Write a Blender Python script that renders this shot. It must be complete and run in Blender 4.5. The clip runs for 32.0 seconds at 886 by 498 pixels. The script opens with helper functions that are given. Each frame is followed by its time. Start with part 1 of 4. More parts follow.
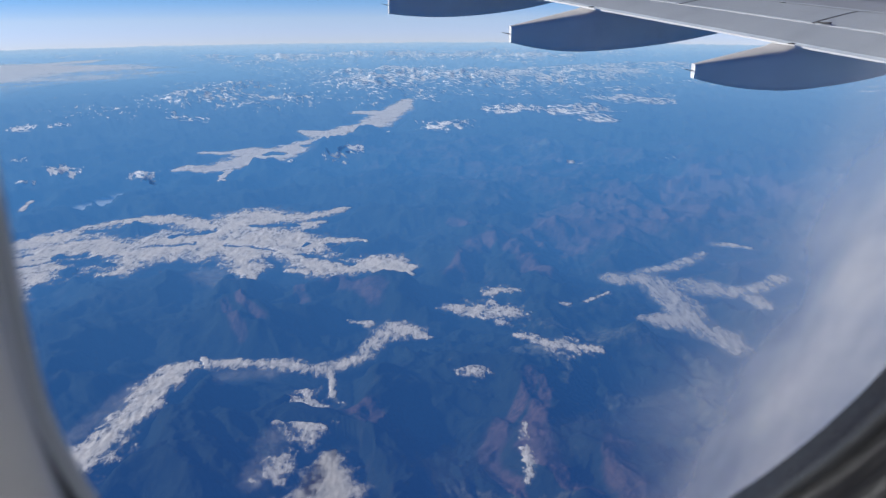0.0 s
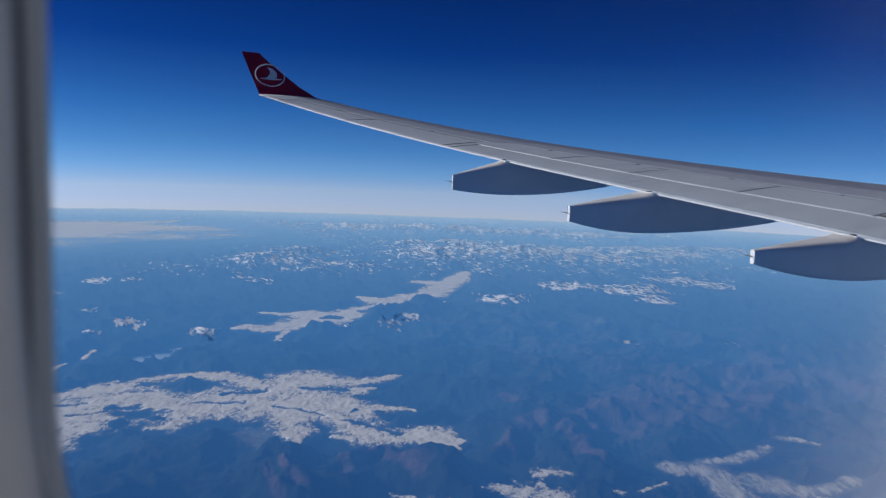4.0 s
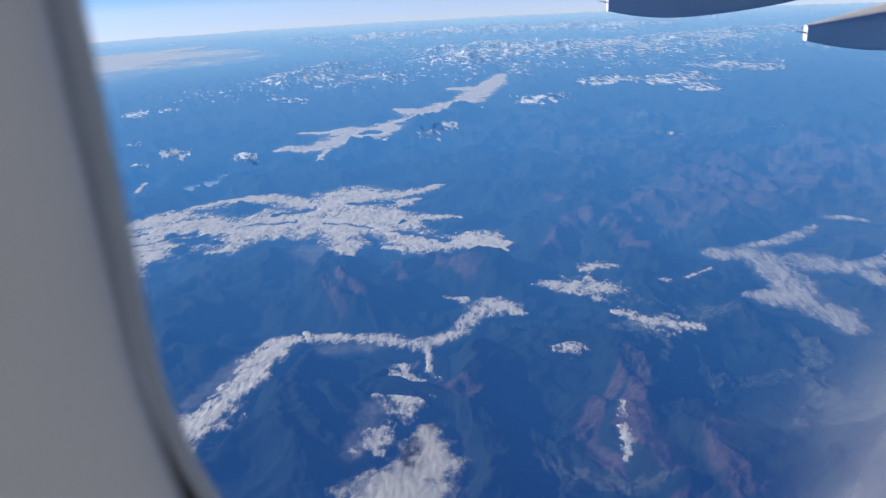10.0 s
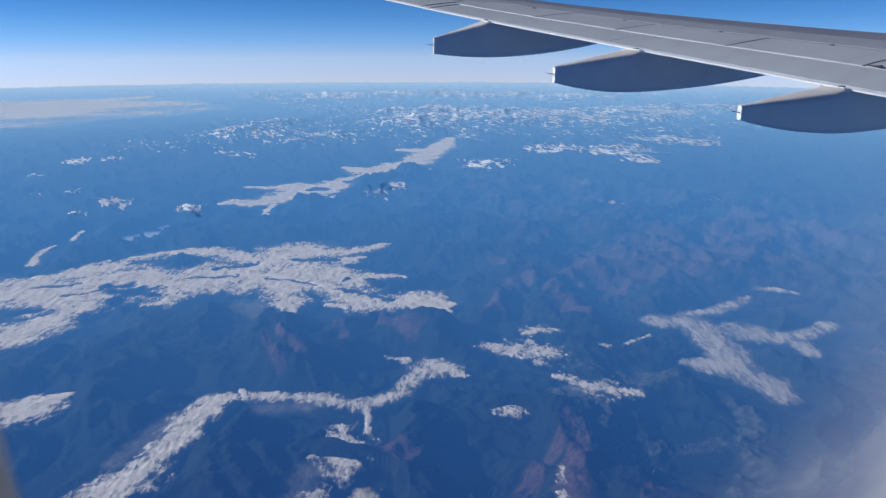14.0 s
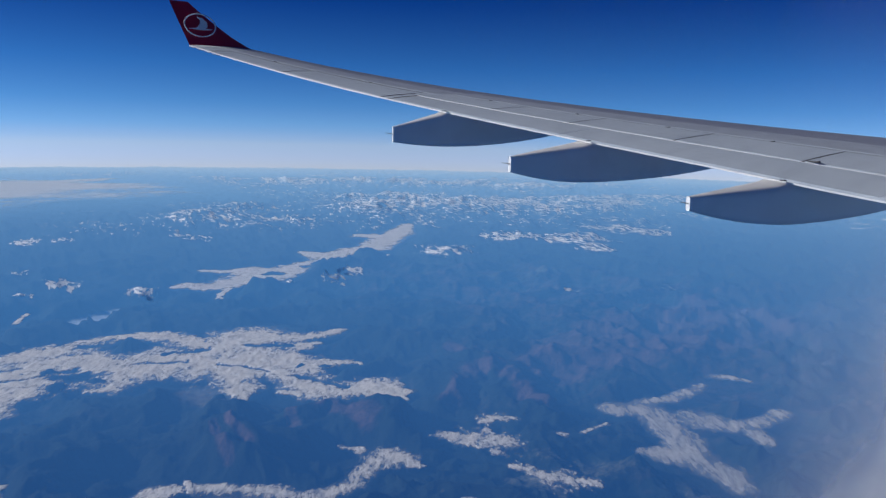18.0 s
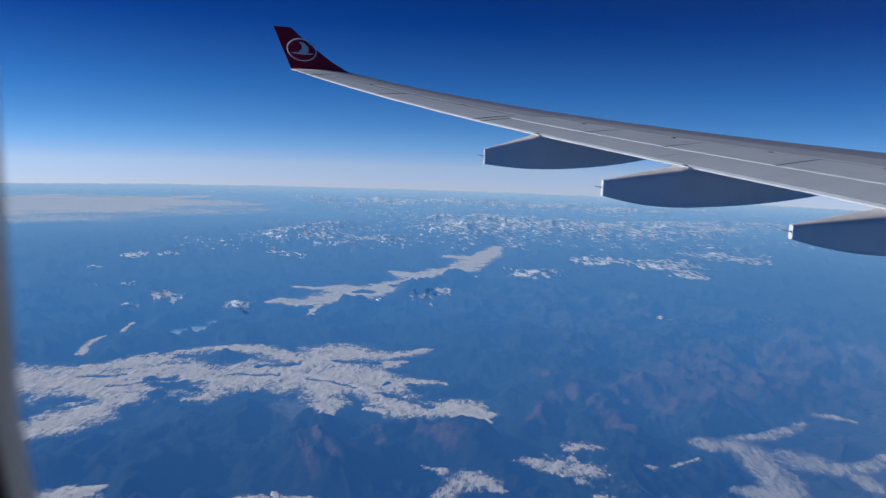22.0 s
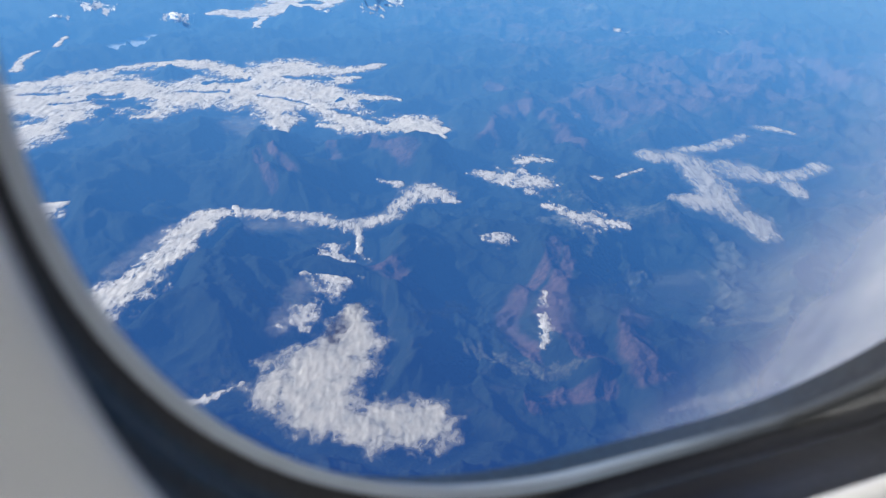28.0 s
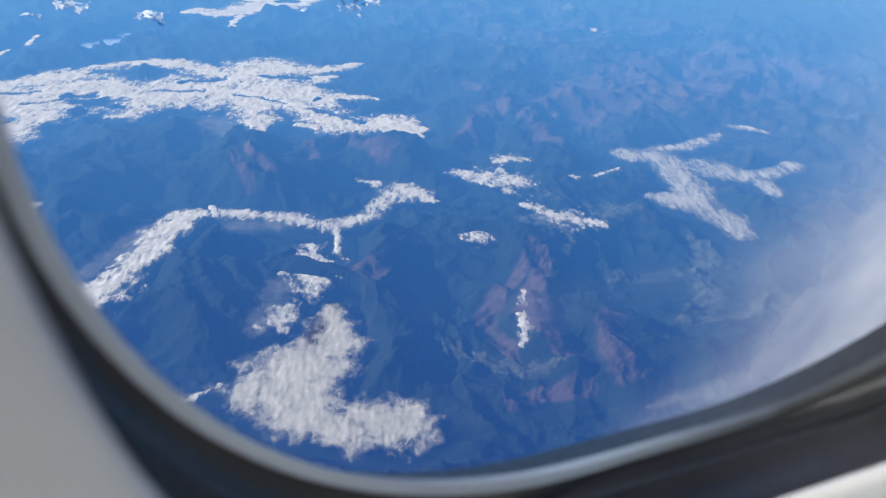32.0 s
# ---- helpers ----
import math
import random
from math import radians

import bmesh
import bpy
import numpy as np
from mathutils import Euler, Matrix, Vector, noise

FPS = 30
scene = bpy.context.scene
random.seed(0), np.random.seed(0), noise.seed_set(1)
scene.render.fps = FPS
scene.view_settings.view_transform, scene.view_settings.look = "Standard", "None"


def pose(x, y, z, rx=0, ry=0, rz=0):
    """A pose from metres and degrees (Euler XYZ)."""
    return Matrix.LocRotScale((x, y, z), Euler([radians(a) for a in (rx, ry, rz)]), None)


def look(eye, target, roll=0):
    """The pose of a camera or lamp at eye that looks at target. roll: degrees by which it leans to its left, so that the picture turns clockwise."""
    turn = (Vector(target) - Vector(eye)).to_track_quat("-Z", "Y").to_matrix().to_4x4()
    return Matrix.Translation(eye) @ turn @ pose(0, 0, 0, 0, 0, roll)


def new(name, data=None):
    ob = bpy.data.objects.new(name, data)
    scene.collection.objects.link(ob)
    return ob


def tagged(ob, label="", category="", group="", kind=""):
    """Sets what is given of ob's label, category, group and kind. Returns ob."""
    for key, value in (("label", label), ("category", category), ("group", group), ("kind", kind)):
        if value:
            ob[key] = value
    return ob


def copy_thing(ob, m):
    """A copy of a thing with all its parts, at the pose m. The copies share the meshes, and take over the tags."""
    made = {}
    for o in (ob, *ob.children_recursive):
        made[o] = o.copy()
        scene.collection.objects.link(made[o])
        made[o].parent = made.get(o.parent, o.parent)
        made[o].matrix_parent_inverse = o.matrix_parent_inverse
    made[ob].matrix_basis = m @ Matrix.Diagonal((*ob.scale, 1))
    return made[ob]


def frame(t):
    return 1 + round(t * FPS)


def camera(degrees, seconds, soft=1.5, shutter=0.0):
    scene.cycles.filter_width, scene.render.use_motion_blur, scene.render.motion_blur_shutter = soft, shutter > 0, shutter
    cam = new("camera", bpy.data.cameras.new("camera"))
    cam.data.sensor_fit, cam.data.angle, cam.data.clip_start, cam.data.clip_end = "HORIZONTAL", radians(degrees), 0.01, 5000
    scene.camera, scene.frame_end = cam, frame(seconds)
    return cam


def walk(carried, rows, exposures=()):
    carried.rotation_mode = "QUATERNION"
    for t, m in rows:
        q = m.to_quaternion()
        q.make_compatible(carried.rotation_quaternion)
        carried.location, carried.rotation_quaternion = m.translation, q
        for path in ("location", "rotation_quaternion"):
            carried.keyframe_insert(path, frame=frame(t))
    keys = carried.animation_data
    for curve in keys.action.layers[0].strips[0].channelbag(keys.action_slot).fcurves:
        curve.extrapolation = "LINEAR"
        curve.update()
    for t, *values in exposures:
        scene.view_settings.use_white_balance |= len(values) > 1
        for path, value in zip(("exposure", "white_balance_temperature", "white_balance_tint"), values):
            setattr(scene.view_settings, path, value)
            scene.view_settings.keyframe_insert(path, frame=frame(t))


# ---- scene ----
cam = camera(60.56, 32.0, soft=1.35)
# a phone held a hand's width from the pane: sharp far off, soft on the window frame
cam.data.dof.use_dof, cam.data.dof.focus_distance, cam.data.dof.aperture_fstop = True, 60.0, 14.0
PATH = [
    (0, -0.0021, -0.0015, 0.0232, 71.50, 0.18, -30.13),
    (0.5, -0.0023, -0.0013, 0.0251, 71.78, -0.77, -30.22),
    (1, -0.0024, 0.0004, 0.0252, 72.01, -1.00, -30.40),
    (1.5, -0.0021, 0.0042, 0.0200, 73.21, -1.45, -30.56),
    (2, -0.0012, 0.0047, 0.0160, 76.11, -1.84, -30.56),
    (2.5, 0.0006, 0.0042, 0.0131, 78.89, -4.05, -25.11),
    (4.5, -0.0005, 0.0042, 0.0004, 84.72, -1.20, -26.03),
    (5, -0.0009, 0.0052, 0.0039, 81.58, 0.06, -26.04),
    (5.5, -0.0012, 0.0063, 0.0137, 75.98, 1.37, -24.58),
    (6, -0.0016, 0.0059, 0.0232, 71.84, 2.80, -22.62),
    (6.5, -0.0009, 0.0031, 0.0285, 71.04, 2.74, -21.99),
    (7, -0.0001, -0.0007, 0.0320, 70.90, 2.68, -22.48),
    (7.5, -0.0002, -0.0048, 0.0348, 66.97, 3.35, -22.38),
    (8, -0.0005, -0.0062, 0.0356, 66.69, 3.48, -22.05),
    (8.5, -0.0004, 0.0003, 0.0316, 65.35, 4.46, -21.93),
    (9, -0.0005, 0.0088, 0.0256, 65.16, 4.87, -21.90),
    (9.5, -0.0014, 0.0153, 0.0200, 67.31, 4.52, -22.19),
    (10, -0.0023, 0.0209, 0.0172, 69.88, 2.98, -23.52),
    (10.5, -0.0018, 0.0254, 0.0136, 73.82, 1.43, -23.99),
    (11, 0.0005, 0.0270, 0.0045, 80.09, -0.02, -24.01),
    (11.5, 0.0032, 0.0293, -0.0030, 84.35, -0.46, -24.06),
    (12, 0.0042, 0.0317, -0.0059, 81.55, -0.13, -24.41),
    (12.5, 0.0019, 0.0325, 0.0003, 75.55, 0.44, -24.71),
    (13, 0.0025, 0.0328, 0.0091, 73.81, 0.08, -25.15),
    (13.5, 0.0062, 0.0315, 0.0146, 74.20, -0.20, -26.32),
    (14, 0.0074, 0.0291, 0.0166, 74.33, -0.12, -26.92),
    (14.5, 0.0075, 0.0283, 0.0161, 74.78, -0.25, -27.10),
    (15, 0.0076, 0.0282, 0.0150, 76.83, -0.08, -27.11),
    (15.5, 0.0076, 0.0281, 0.0141, 79.14, -0.42, -27.88),
    (17.5, 0.0080, 0.0276, 0.0088, 80.88, -1.31, -30.08),
    (18, 0.0080, 0.0275, 0.0079, 80.85, -1.34, -29.97),
    (18.5, 0.0081, 0.0274, 0.0068, 80.78, -1.44, -29.93),
    (19, 0.0082, 0.0273, 0.0056, 80.80, -1.68, -29.66),
    (19.5, 0.0082, 0.0272, 0.0044, 80.90, -2.11, -29.07),
    (20, 0.0083, 0.0271, 0.0033, 80.93, -2.13, -28.72),
    (20.5, 0.0084, 0.0269, 0.0021, 81.08, -1.74, -26.35),
    (21, 0.0085, 0.0268, 0.0009, 82.17, -1.79, -23.25),
    (21.5, 0.0086, 0.0267, -0.0002, 82.63, -1.66, -21.89),
    (22, 0.0086, 0.0266, -0.0014, 82.32, -1.90, -23.11),
    (22.5, 0.0087, 0.0265, -0.0025, 81.06, -1.77, -23.38),
    (23, 0.0086, 0.0266, -0.0023, 80.34, -1.56, -24.21),
    (23.5, 0.0079, 0.0271, 0.0017, 79.85, -1.95, -24.60),
    (24, 0.0070, 0.0278, 0.0070, 79.47, -2.23, -25.00),
    (24.5, 0.0059, 0.0274, 0.0104, 75.45, -1.75, -25.35),
    (25, 0.0049, 0.0245, 0.0112, 69.69, -1.57, -25.35),
    (25.5, 0.0050, 0.0223, 0.0165, 60.21, -1.19, -24.81),
    (27.5, 0.0028, 0.0296, 0.0008, 60.99, -2.41, -26.19),
    (28, 0.0024, 0.0307, -0.0016, 61.22, -2.55, -26.51),
    (28.5, 0.0021, 0.0314, -0.0028, 61.12, -2.54, -26.67),
    (29, 0.0019, 0.0319, -0.0033, 61.03, -2.56, -26.95),
    (29.5, 0.0016, 0.0323, -0.0037, 60.97, -2.78, -27.17),
    (30, 0.0013, 0.0328, -0.0041, 60.96, -3.11, -27.45),
    (30.5, 0.0011, 0.0332, -0.0045, 61.10, -3.25, -27.80),
    (31, 0.0008, 0.0337, -0.0050, 61.37, -3.41, -27.98),
    (31.5, 0.0006, 0.0341, -0.0054, 61.65, -3.24, -28.18),
    (32, 0.0004, 0.0344, -0.0057, 61.25, -3.04, -28.08),
]

walk(cam, [(t, pose(x, y, z, a, b, c)) for t, x, y, z, a, b, c in PATH],
     exposures=[(0.0, 0.10, 6650, 10), (2.0, 0.0, 6550, 10), (4.5, -0.33, 6400, 10), (5.0, -0.30, 6400, 10), (6.0, 0.04, 6550, 10), (7.0, 0.08, 6550, 10), (8.0, 0.36, 6620, 10),
                (9.0, 0.40, 6620, 10), (10.0, 0.24, 6450, 10), (11.5, -0.22, 6350, 10), (12.0, -0.22, 6350, 10), (13.0, 0.1, 6480, 10), (14.0, 0.05, 6480, 10), (18.0, -0.17, 6400, 10),
                (24.0, -0.2, 6350, 10), (25.0, 0.1, 6500, 10), (25.5, 0.4, 6620, 10), (28.0, 0.76, 6950, 6), (32.0, 0.75, 6880, 6)])

# The cabin and the wing are at true size (x forward, y out to port, z up). The land outside is a
# backdrop model: HGT stands for the cruising height of about eleven kilometres.
HGT = 130.0
CURVE = 0.00086 / HGT          # the earth's roundness at that scale

# ---------------------------------------------------------------- sky and sun
SUN_AZ, SUN_EL = -62.0, 24.0    # azimuth from outboard towards forward, elevation
world = bpy.data.worlds.new("sky")
scene.world = world
world.use_nodes = True
wt = world.node_tree
sky = wt.nodes.new("ShaderNodeTexSky")
sky.sky_type = "NISHITA"
sky.sun_disc = False
sky.sun_elevation, sky.sun_rotation = radians(SUN_EL), radians(SUN_AZ)
sky.altitude, sky.air_density, sky.dust_density, sky.ozone_density = 9000, 1.3, 0.25, 4.0
# the horizon seen from cruising height lies below the level
co = wt.nodes.new("ShaderNodeTexCoord")
lift = wt.nodes.new("ShaderNodeVectorMath")
lift.operation = "ADD"
lift.inputs[1].default_value = (0, 0, 0.058)
wt.links.new(co.outputs["Generated"], lift.inputs[0])
steep = wt.nodes.new("ShaderNodeVectorMath")
steep.operation = "MULTIPLY"
steep.inputs[1].default_value = (1, 1, 1.5)
wt.links.new(lift.outputs[0], steep.inputs[0])
wt.links.new(steep.outputs[0], sky.inputs["Vector"])
# thin air overhead: the blue deepens quickly above the bright rim of the earth
part_z = wt.nodes.new("ShaderNodeSeparateXYZ")
wt.links.new(lift.outputs[0], part_z.inputs[0])
deep = wt.nodes.new("ShaderNodeValToRGB")
for _ in range(6):
    deep.color_ramp.elements.new(0.5)
for el, (at, colour) in zip(deep.color_ramp.elements, ((0.0, (1.28, 0.97, 0.98)), (0.014, (1.66, 1.17, 1.08)), (0.031, (2.05, 1.42, 1.15)), (0.056, (1.30, 1.40, 1.32)),
                                                       (0.084, (0.80, 1.22, 1.33)), (0.13, (0.40, 0.95, 1.30)), (0.21, (0.08, 0.45, 1.05)), (0.36, (0.034, 0.195, 0.68)))):
    el.position, el.color = at, (*colour, 1)
wt.links.new(part_z.outputs[2], deep.inputs[0])
tint = wt.nodes.new("ShaderNodeMix")
tint.data_type, tint.blend_type = "RGBA", "MULTIPLY"
tint.inputs[0].default_value = 1.0
wt.links.new(sky.outputs[0], tint.inputs[6])
wt.links.new(deep.outputs[0], tint.inputs[7])
wt.links.new(tint.outputs[2], wt.nodes["Background"].inputs["Color"])
wt.nodes["Background"].inputs["Strength"].default_value = 0.11

sun = new("sun", bpy.data.lights.new("sun", "SUN"))
sun.data.energy, sun.data.angle, sun.data.color = 4.4, radians(0.5), (1.0, 0.975, 0.945)
saz, sel = radians(SUN_AZ), radians(SUN_EL)
SUNWARD = Vector((math.sin(saz) * math.cos(sel), math.cos(saz) * math.cos(sel), math.sin(sel)))
sun.matrix_world = look(SUNWARD * 60, (0, 0, 0))


# ---------------------------------------------------------------- materials
class Mat:
    """A node material with short calls."""

    def __init__(self, name):
        self.m = bpy.data.materials.new(name)
        self.m.use_nodes = True
        self.t = self.m.node_tree
        self.b = self.t.nodes["Principled BSDF"]
        self.out = self.t.nodes["Material Output"]

    def node(self, kind, **inputs):
        n = self.t.nodes.new("ShaderNode" + kind)
        for k, v in inputs.items():
            self.put(n.inputs[k.replace("_", " ")], v)
        return n

    def put(self, socket, v):
        if isinstance(v, bpy.types.NodeSocket):
            self.t.links.new(v, socket)
        else:
            socket.default_value = v

    def math(self, op, a, b=0.0, clamp=False):
        n = self.t.nodes.new("ShaderNodeMath")
        n.operation, n.use_clamp = op, clamp
        self.put(n.inputs[0], a), self.put(n.inputs[1], b)
        return n.outputs[0]

    def vec(self, op, a, b=None):
        n = self.t.nodes.new("ShaderNodeVectorMath")
        n.operation = op
        self.put(n.inputs[0], a)
        if b is not None:
            self.put(n.inputs[1], b)
        return n

    def ramp(self, fac, *stops):
        n = self.t.nodes.new("ShaderNodeValToRGB")
        e = n.color_ramp.elements
        while len(e) < len(stops):
            e.new(0.5)
        for i, (p, c) in enumerate(stops):
            e[i].position = p
            e[i].color = (*c, 1) if not isinstance(c, (int, float)) else (c, c, c, 1)
        self.put(n.inputs[0], fac)
        return n.outputs[0]

    def step(self, v, lo, hi):
        n = self.t.nodes.new("ShaderNodeMapRange")
        n.interpolation_type = "SMOOTHSTEP"
        self.put(n.inputs["Value"], v), self.put(n.inputs["From Min"], lo), self.put(n.inputs["From Max"], hi)
        return n.outputs[0]

    def mix(self, fac, a, b):
        n = self.t.nodes.new("ShaderNodeMix")
        n.data_type = "RGBA"
        self.put(n.inputs[0], fac), self.put(n.inputs[6], a), self.put(n.inputs[7], b)
        return n.outputs[2]

    def noise(self, scale, detail=4.0, rough=0.55, where=None, dist=0.0):
        n = self.node("TexNoise", Scale=scale, Detail=detail, Roughness=rough, Distortion=dist)
        if where is not None:
            self.put(n.inputs["Vector"], where)
        return n.outputs["Fac"]

    def place(self):
        return self.t.nodes.new("ShaderNodeNewGeometry").outputs["Position"]

    def bump(self, height, strength, distance):
        return self.node("Bump", Height=height, Strength=strength, Distance=distance).outputs[0]


def rgb(r, g, b):
    return (r, g, b, 1.0)


def painted(name, colour, rough, var=0.06, scale=3.0, metal=0.0, bump=0.02, coat=0.0, dirt=0.0):
    """A painted, moulded or rubber surface with faint mottling and fine relief."""
    m = Mat(name)
    p = m.place()
    big, fine = m.noise(scale, 3, where=p), m.noise(scale * 14, 3, where=p)
    dark = tuple(c * (1 - var * 2 - dirt) for c in colour)
    lite = tuple(min(1, c * (1 + var)) for c in colour)
    col = m.ramp(m.math("ADD", m.math("MULTIPLY", big, 0.7), m.math("MULTIPLY", fine, 0.3)), (0.3, dark), (0.7, lite))
    m.put(m.b.inputs["Base Color"], col)
    m.put(m.b.inputs["Roughness"], m.ramp(fine, (0.3, rough * 0.85), (0.7, min(1, rough * 1.15))))
    m.b.inputs["Metallic"].default_value = metal
    m.b.inputs["Coat Weight"].default_value = coat
    if bump:
        m.put(m.b.inputs["Normal"], m.bump(fine, bump, 0.01))
    return m.m


def painted_haze(m, surface, near_share=1.0):
    """Backdrop outside the window: kilometres of hazy air painted into surfaces as blue emission."""
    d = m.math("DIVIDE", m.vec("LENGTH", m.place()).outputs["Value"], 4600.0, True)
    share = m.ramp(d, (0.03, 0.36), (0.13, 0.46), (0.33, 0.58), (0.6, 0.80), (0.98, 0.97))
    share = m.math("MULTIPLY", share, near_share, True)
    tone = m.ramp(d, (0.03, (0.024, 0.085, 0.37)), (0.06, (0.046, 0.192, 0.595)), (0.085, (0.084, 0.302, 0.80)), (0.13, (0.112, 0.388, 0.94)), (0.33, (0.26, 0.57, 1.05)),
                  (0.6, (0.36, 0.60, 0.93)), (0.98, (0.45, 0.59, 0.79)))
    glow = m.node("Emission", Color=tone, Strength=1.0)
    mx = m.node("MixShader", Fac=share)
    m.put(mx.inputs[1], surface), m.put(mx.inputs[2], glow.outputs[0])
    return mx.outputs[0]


def land_material():
    m = Mat("forested mountain land")
    p = m.place()
    flat = m.vec("MULTIPLY", p, (1, 1, 0)).outputs[0]
    cover = m.noise(0.035, 5, 0.6, flat, 0.4)
    patch = m.noise(0.16, 6, 0.62, flat, 0.6)
    fine = m.noise(0.9, 5, 0.65, flat)
    forest = m.ramp(patch, (0.3, (0.010, 0.019, 0.014)), (0.6, (0.016, 0.026, 0.016)), (0.85, (0.030, 0.036, 0.022)))
    brown = m.ramp(fine, (0.3, (0.048, 0.033, 0.024)), (0.7, (0.145, 0.088, 0.064)))
    field = m.ramp(fine, (0.35, (0.05, 0.056, 0.03)), (0.7, (0.13, 0.125, 0.075)))
    att = m.node("Attribute")
    att.attribute_name = "cover"
    ac = m.node("SeparateXYZ", Vector=att.outputs["Vector"])
    b_share = m.step(m.math("ADD", m.math("MULTIPLY", ac.outputs[0], 0.38), m.math("MULTIPLY", m.math("ADD", patch, cover), 0.62)), 0.67, 1.08)
    plots = m.noise(0.42, 5, 0.6, flat, 1.2)
    f_share = m.step(m.math("ADD", m.math("MULTIPLY", ac.outputs[1], 0.8), m.math("MULTIPLY", m.math("SUBTRACT", plots, 0.5), 1.9)), 0.42, 0.95)
    col = m.mix(b_share, forest, brown)
    col = m.mix(f_share, col, field)
    cold = m.node("Attribute")
    cold.attribute_name = "snowcap"
    drift = m.noise(0.2, 6, 0.68, m.vec("MULTIPLY", p, (1.0, 0.3, 1.6)).outputs[0], 0.4)
    snow = m.step(m.math("ADD", m.math("MULTIPLY", cold.outputs["Fac"], 0.8), m.math("MULTIPLY", m.math("SUBTRACT", drift, 0.5), 4.4)), 0.58, 0.95)
    snow = m.math("MULTIPLY", snow, m.step(cold.outputs["Fac"], 0.12, 0.4))
    col = m.mix(snow, col, rgb(0.9, 0.9, 0.9))
    lake = m.math("MULTIPLY", ac.outputs[2], 1.0)
    col = m.mix(lake, col, rgb(0.42, 0.46, 0.46))
    m.put(m.b.inputs["Base Color"], col)
    m.b.inputs["Roughness"].default_value = 0.95
    m.b.inputs["Specular IOR Level"].default_value = 0.1
    m.put(m.b.inputs["Normal"], m.bump(m.math("ADD", patch, m.math("MULTIPLY", fine, 0.3)), 0.45, 2.4))
    # snow takes less of the painted haze, so it stays bright
    m.put(m.out.inputs["Surface"], painted_haze(m, m.b.outputs[0], m.math("SUBTRACT", 1.0, m.math("MULTIPLY", snow, 0.6))))
    return m.m


def fog_material(name, thick, torn=0.9, soft=0.26, still=False, grain=1.0, bright=1.0, flow=0.55, air=0.22):
    """Cloud seen from above: full where it has mass, feathered and torn into shreds towards its edge."""
    m = Mat(name)
    p = m.place()
    att = m.node("Attribute")
    att.attribute_name = "cloud_mass"
    mass = att.outputs["Fac"]
    turned = m.node("Mapping", Vector=p)
    turned.inputs["Rotation"].default_value = (0, 0, radians(28))
    drawn = m.vec("MULTIPLY", turned.outputs[0], (1.15, flow, 1.0)).outputs[0]
    fluff = m.noise(0.55 * grain, 5, 0.6, drawn, 0.9)
    clump = m.noise(0.2 * grain, 5, 0.62, drawn, 1.0)
    wisp = m.noise(0.06, 4, 0.6, drawn, 0.6)
    tear = m.math("ADD", m.math("MULTIPLY", fluff, 0.9), m.math("MULTIPLY", clump, 1.1))
    tear = m.math("SUBTRACT", m.math("ADD", tear, m.math("MULTIPLY", wisp, 0.7)), 1.35)
    if still:
        alpha = m.math("MULTIPLY", m.math("POWER", m.step(mass, 0.12, 1.0), 1.6), m.math("ADD", 0.75, tear))
    else:
        dens = m.math("ADD", mass, m.math("MULTIPLY", tear, torn))
        alpha = m.math("POWER", m.math("MULTIPLY", m.step(dens, 0.60 - soft, 0.60 + soft), m.step(mass, 0.02, 0.45)), 0.9)
    alpha = m.math("MULTIPLY", alpha, thick, True)
    # blue-grey shading streaks, painted into the cloud's colour by noise
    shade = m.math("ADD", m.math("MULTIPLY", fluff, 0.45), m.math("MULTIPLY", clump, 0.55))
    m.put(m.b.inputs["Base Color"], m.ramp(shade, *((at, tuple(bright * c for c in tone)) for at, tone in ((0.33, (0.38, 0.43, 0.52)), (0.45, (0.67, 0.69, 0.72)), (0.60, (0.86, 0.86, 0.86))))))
    m.b.inputs["Roughness"].default_value = 1.0
    m.b.inputs["Specular IOR Level"].default_value = 0.0
    m.put(m.b.inputs["Normal"], m.bump(shade, 0.13, 1.8))
    glow = painted_haze(m, m.b.outputs[0], air)
    clear = m.node("BsdfTransparent")
    mx = m.node("MixShader", Fac=alpha)
    m.put(mx.inputs[1], clear.outputs[0]), m.put(mx.inputs[2], glow)
    m.put(m.out.inputs["Surface"], mx.outputs[0])
    return m.m


def wing_paint():
    m = Mat("grey wing paint")
    p = m.place()
    along = m.vec("MULTIPLY", p, (0.5, 3.5, 1.0)).outputs[0]
    streak = m.noise(1.2, 5, 0.6, along)
    spot = m.noise(9.0, 4, 0.6, p)
    f = m.math("ADD", m.math("MULTIPLY", streak, 0.75), m.math("MULTIPLY", spot, 0.25))
    m.put(m.b.inputs["Base Color"], m.ramp(f, (0.28, (0.385, 0.435, 0.49)), (0.5, (0.45, 0.505, 0.565)), (0.72, (0.50, 0.555, 0.615))))
    m.put(m.b.inputs["Roughness"], m.ramp(streak, (0.3, 0.38), (0.7, 0.55)))
    m.put(m.b.inputs["Normal"], m.bump(streak, 0.03, 0.02))
    return m.m


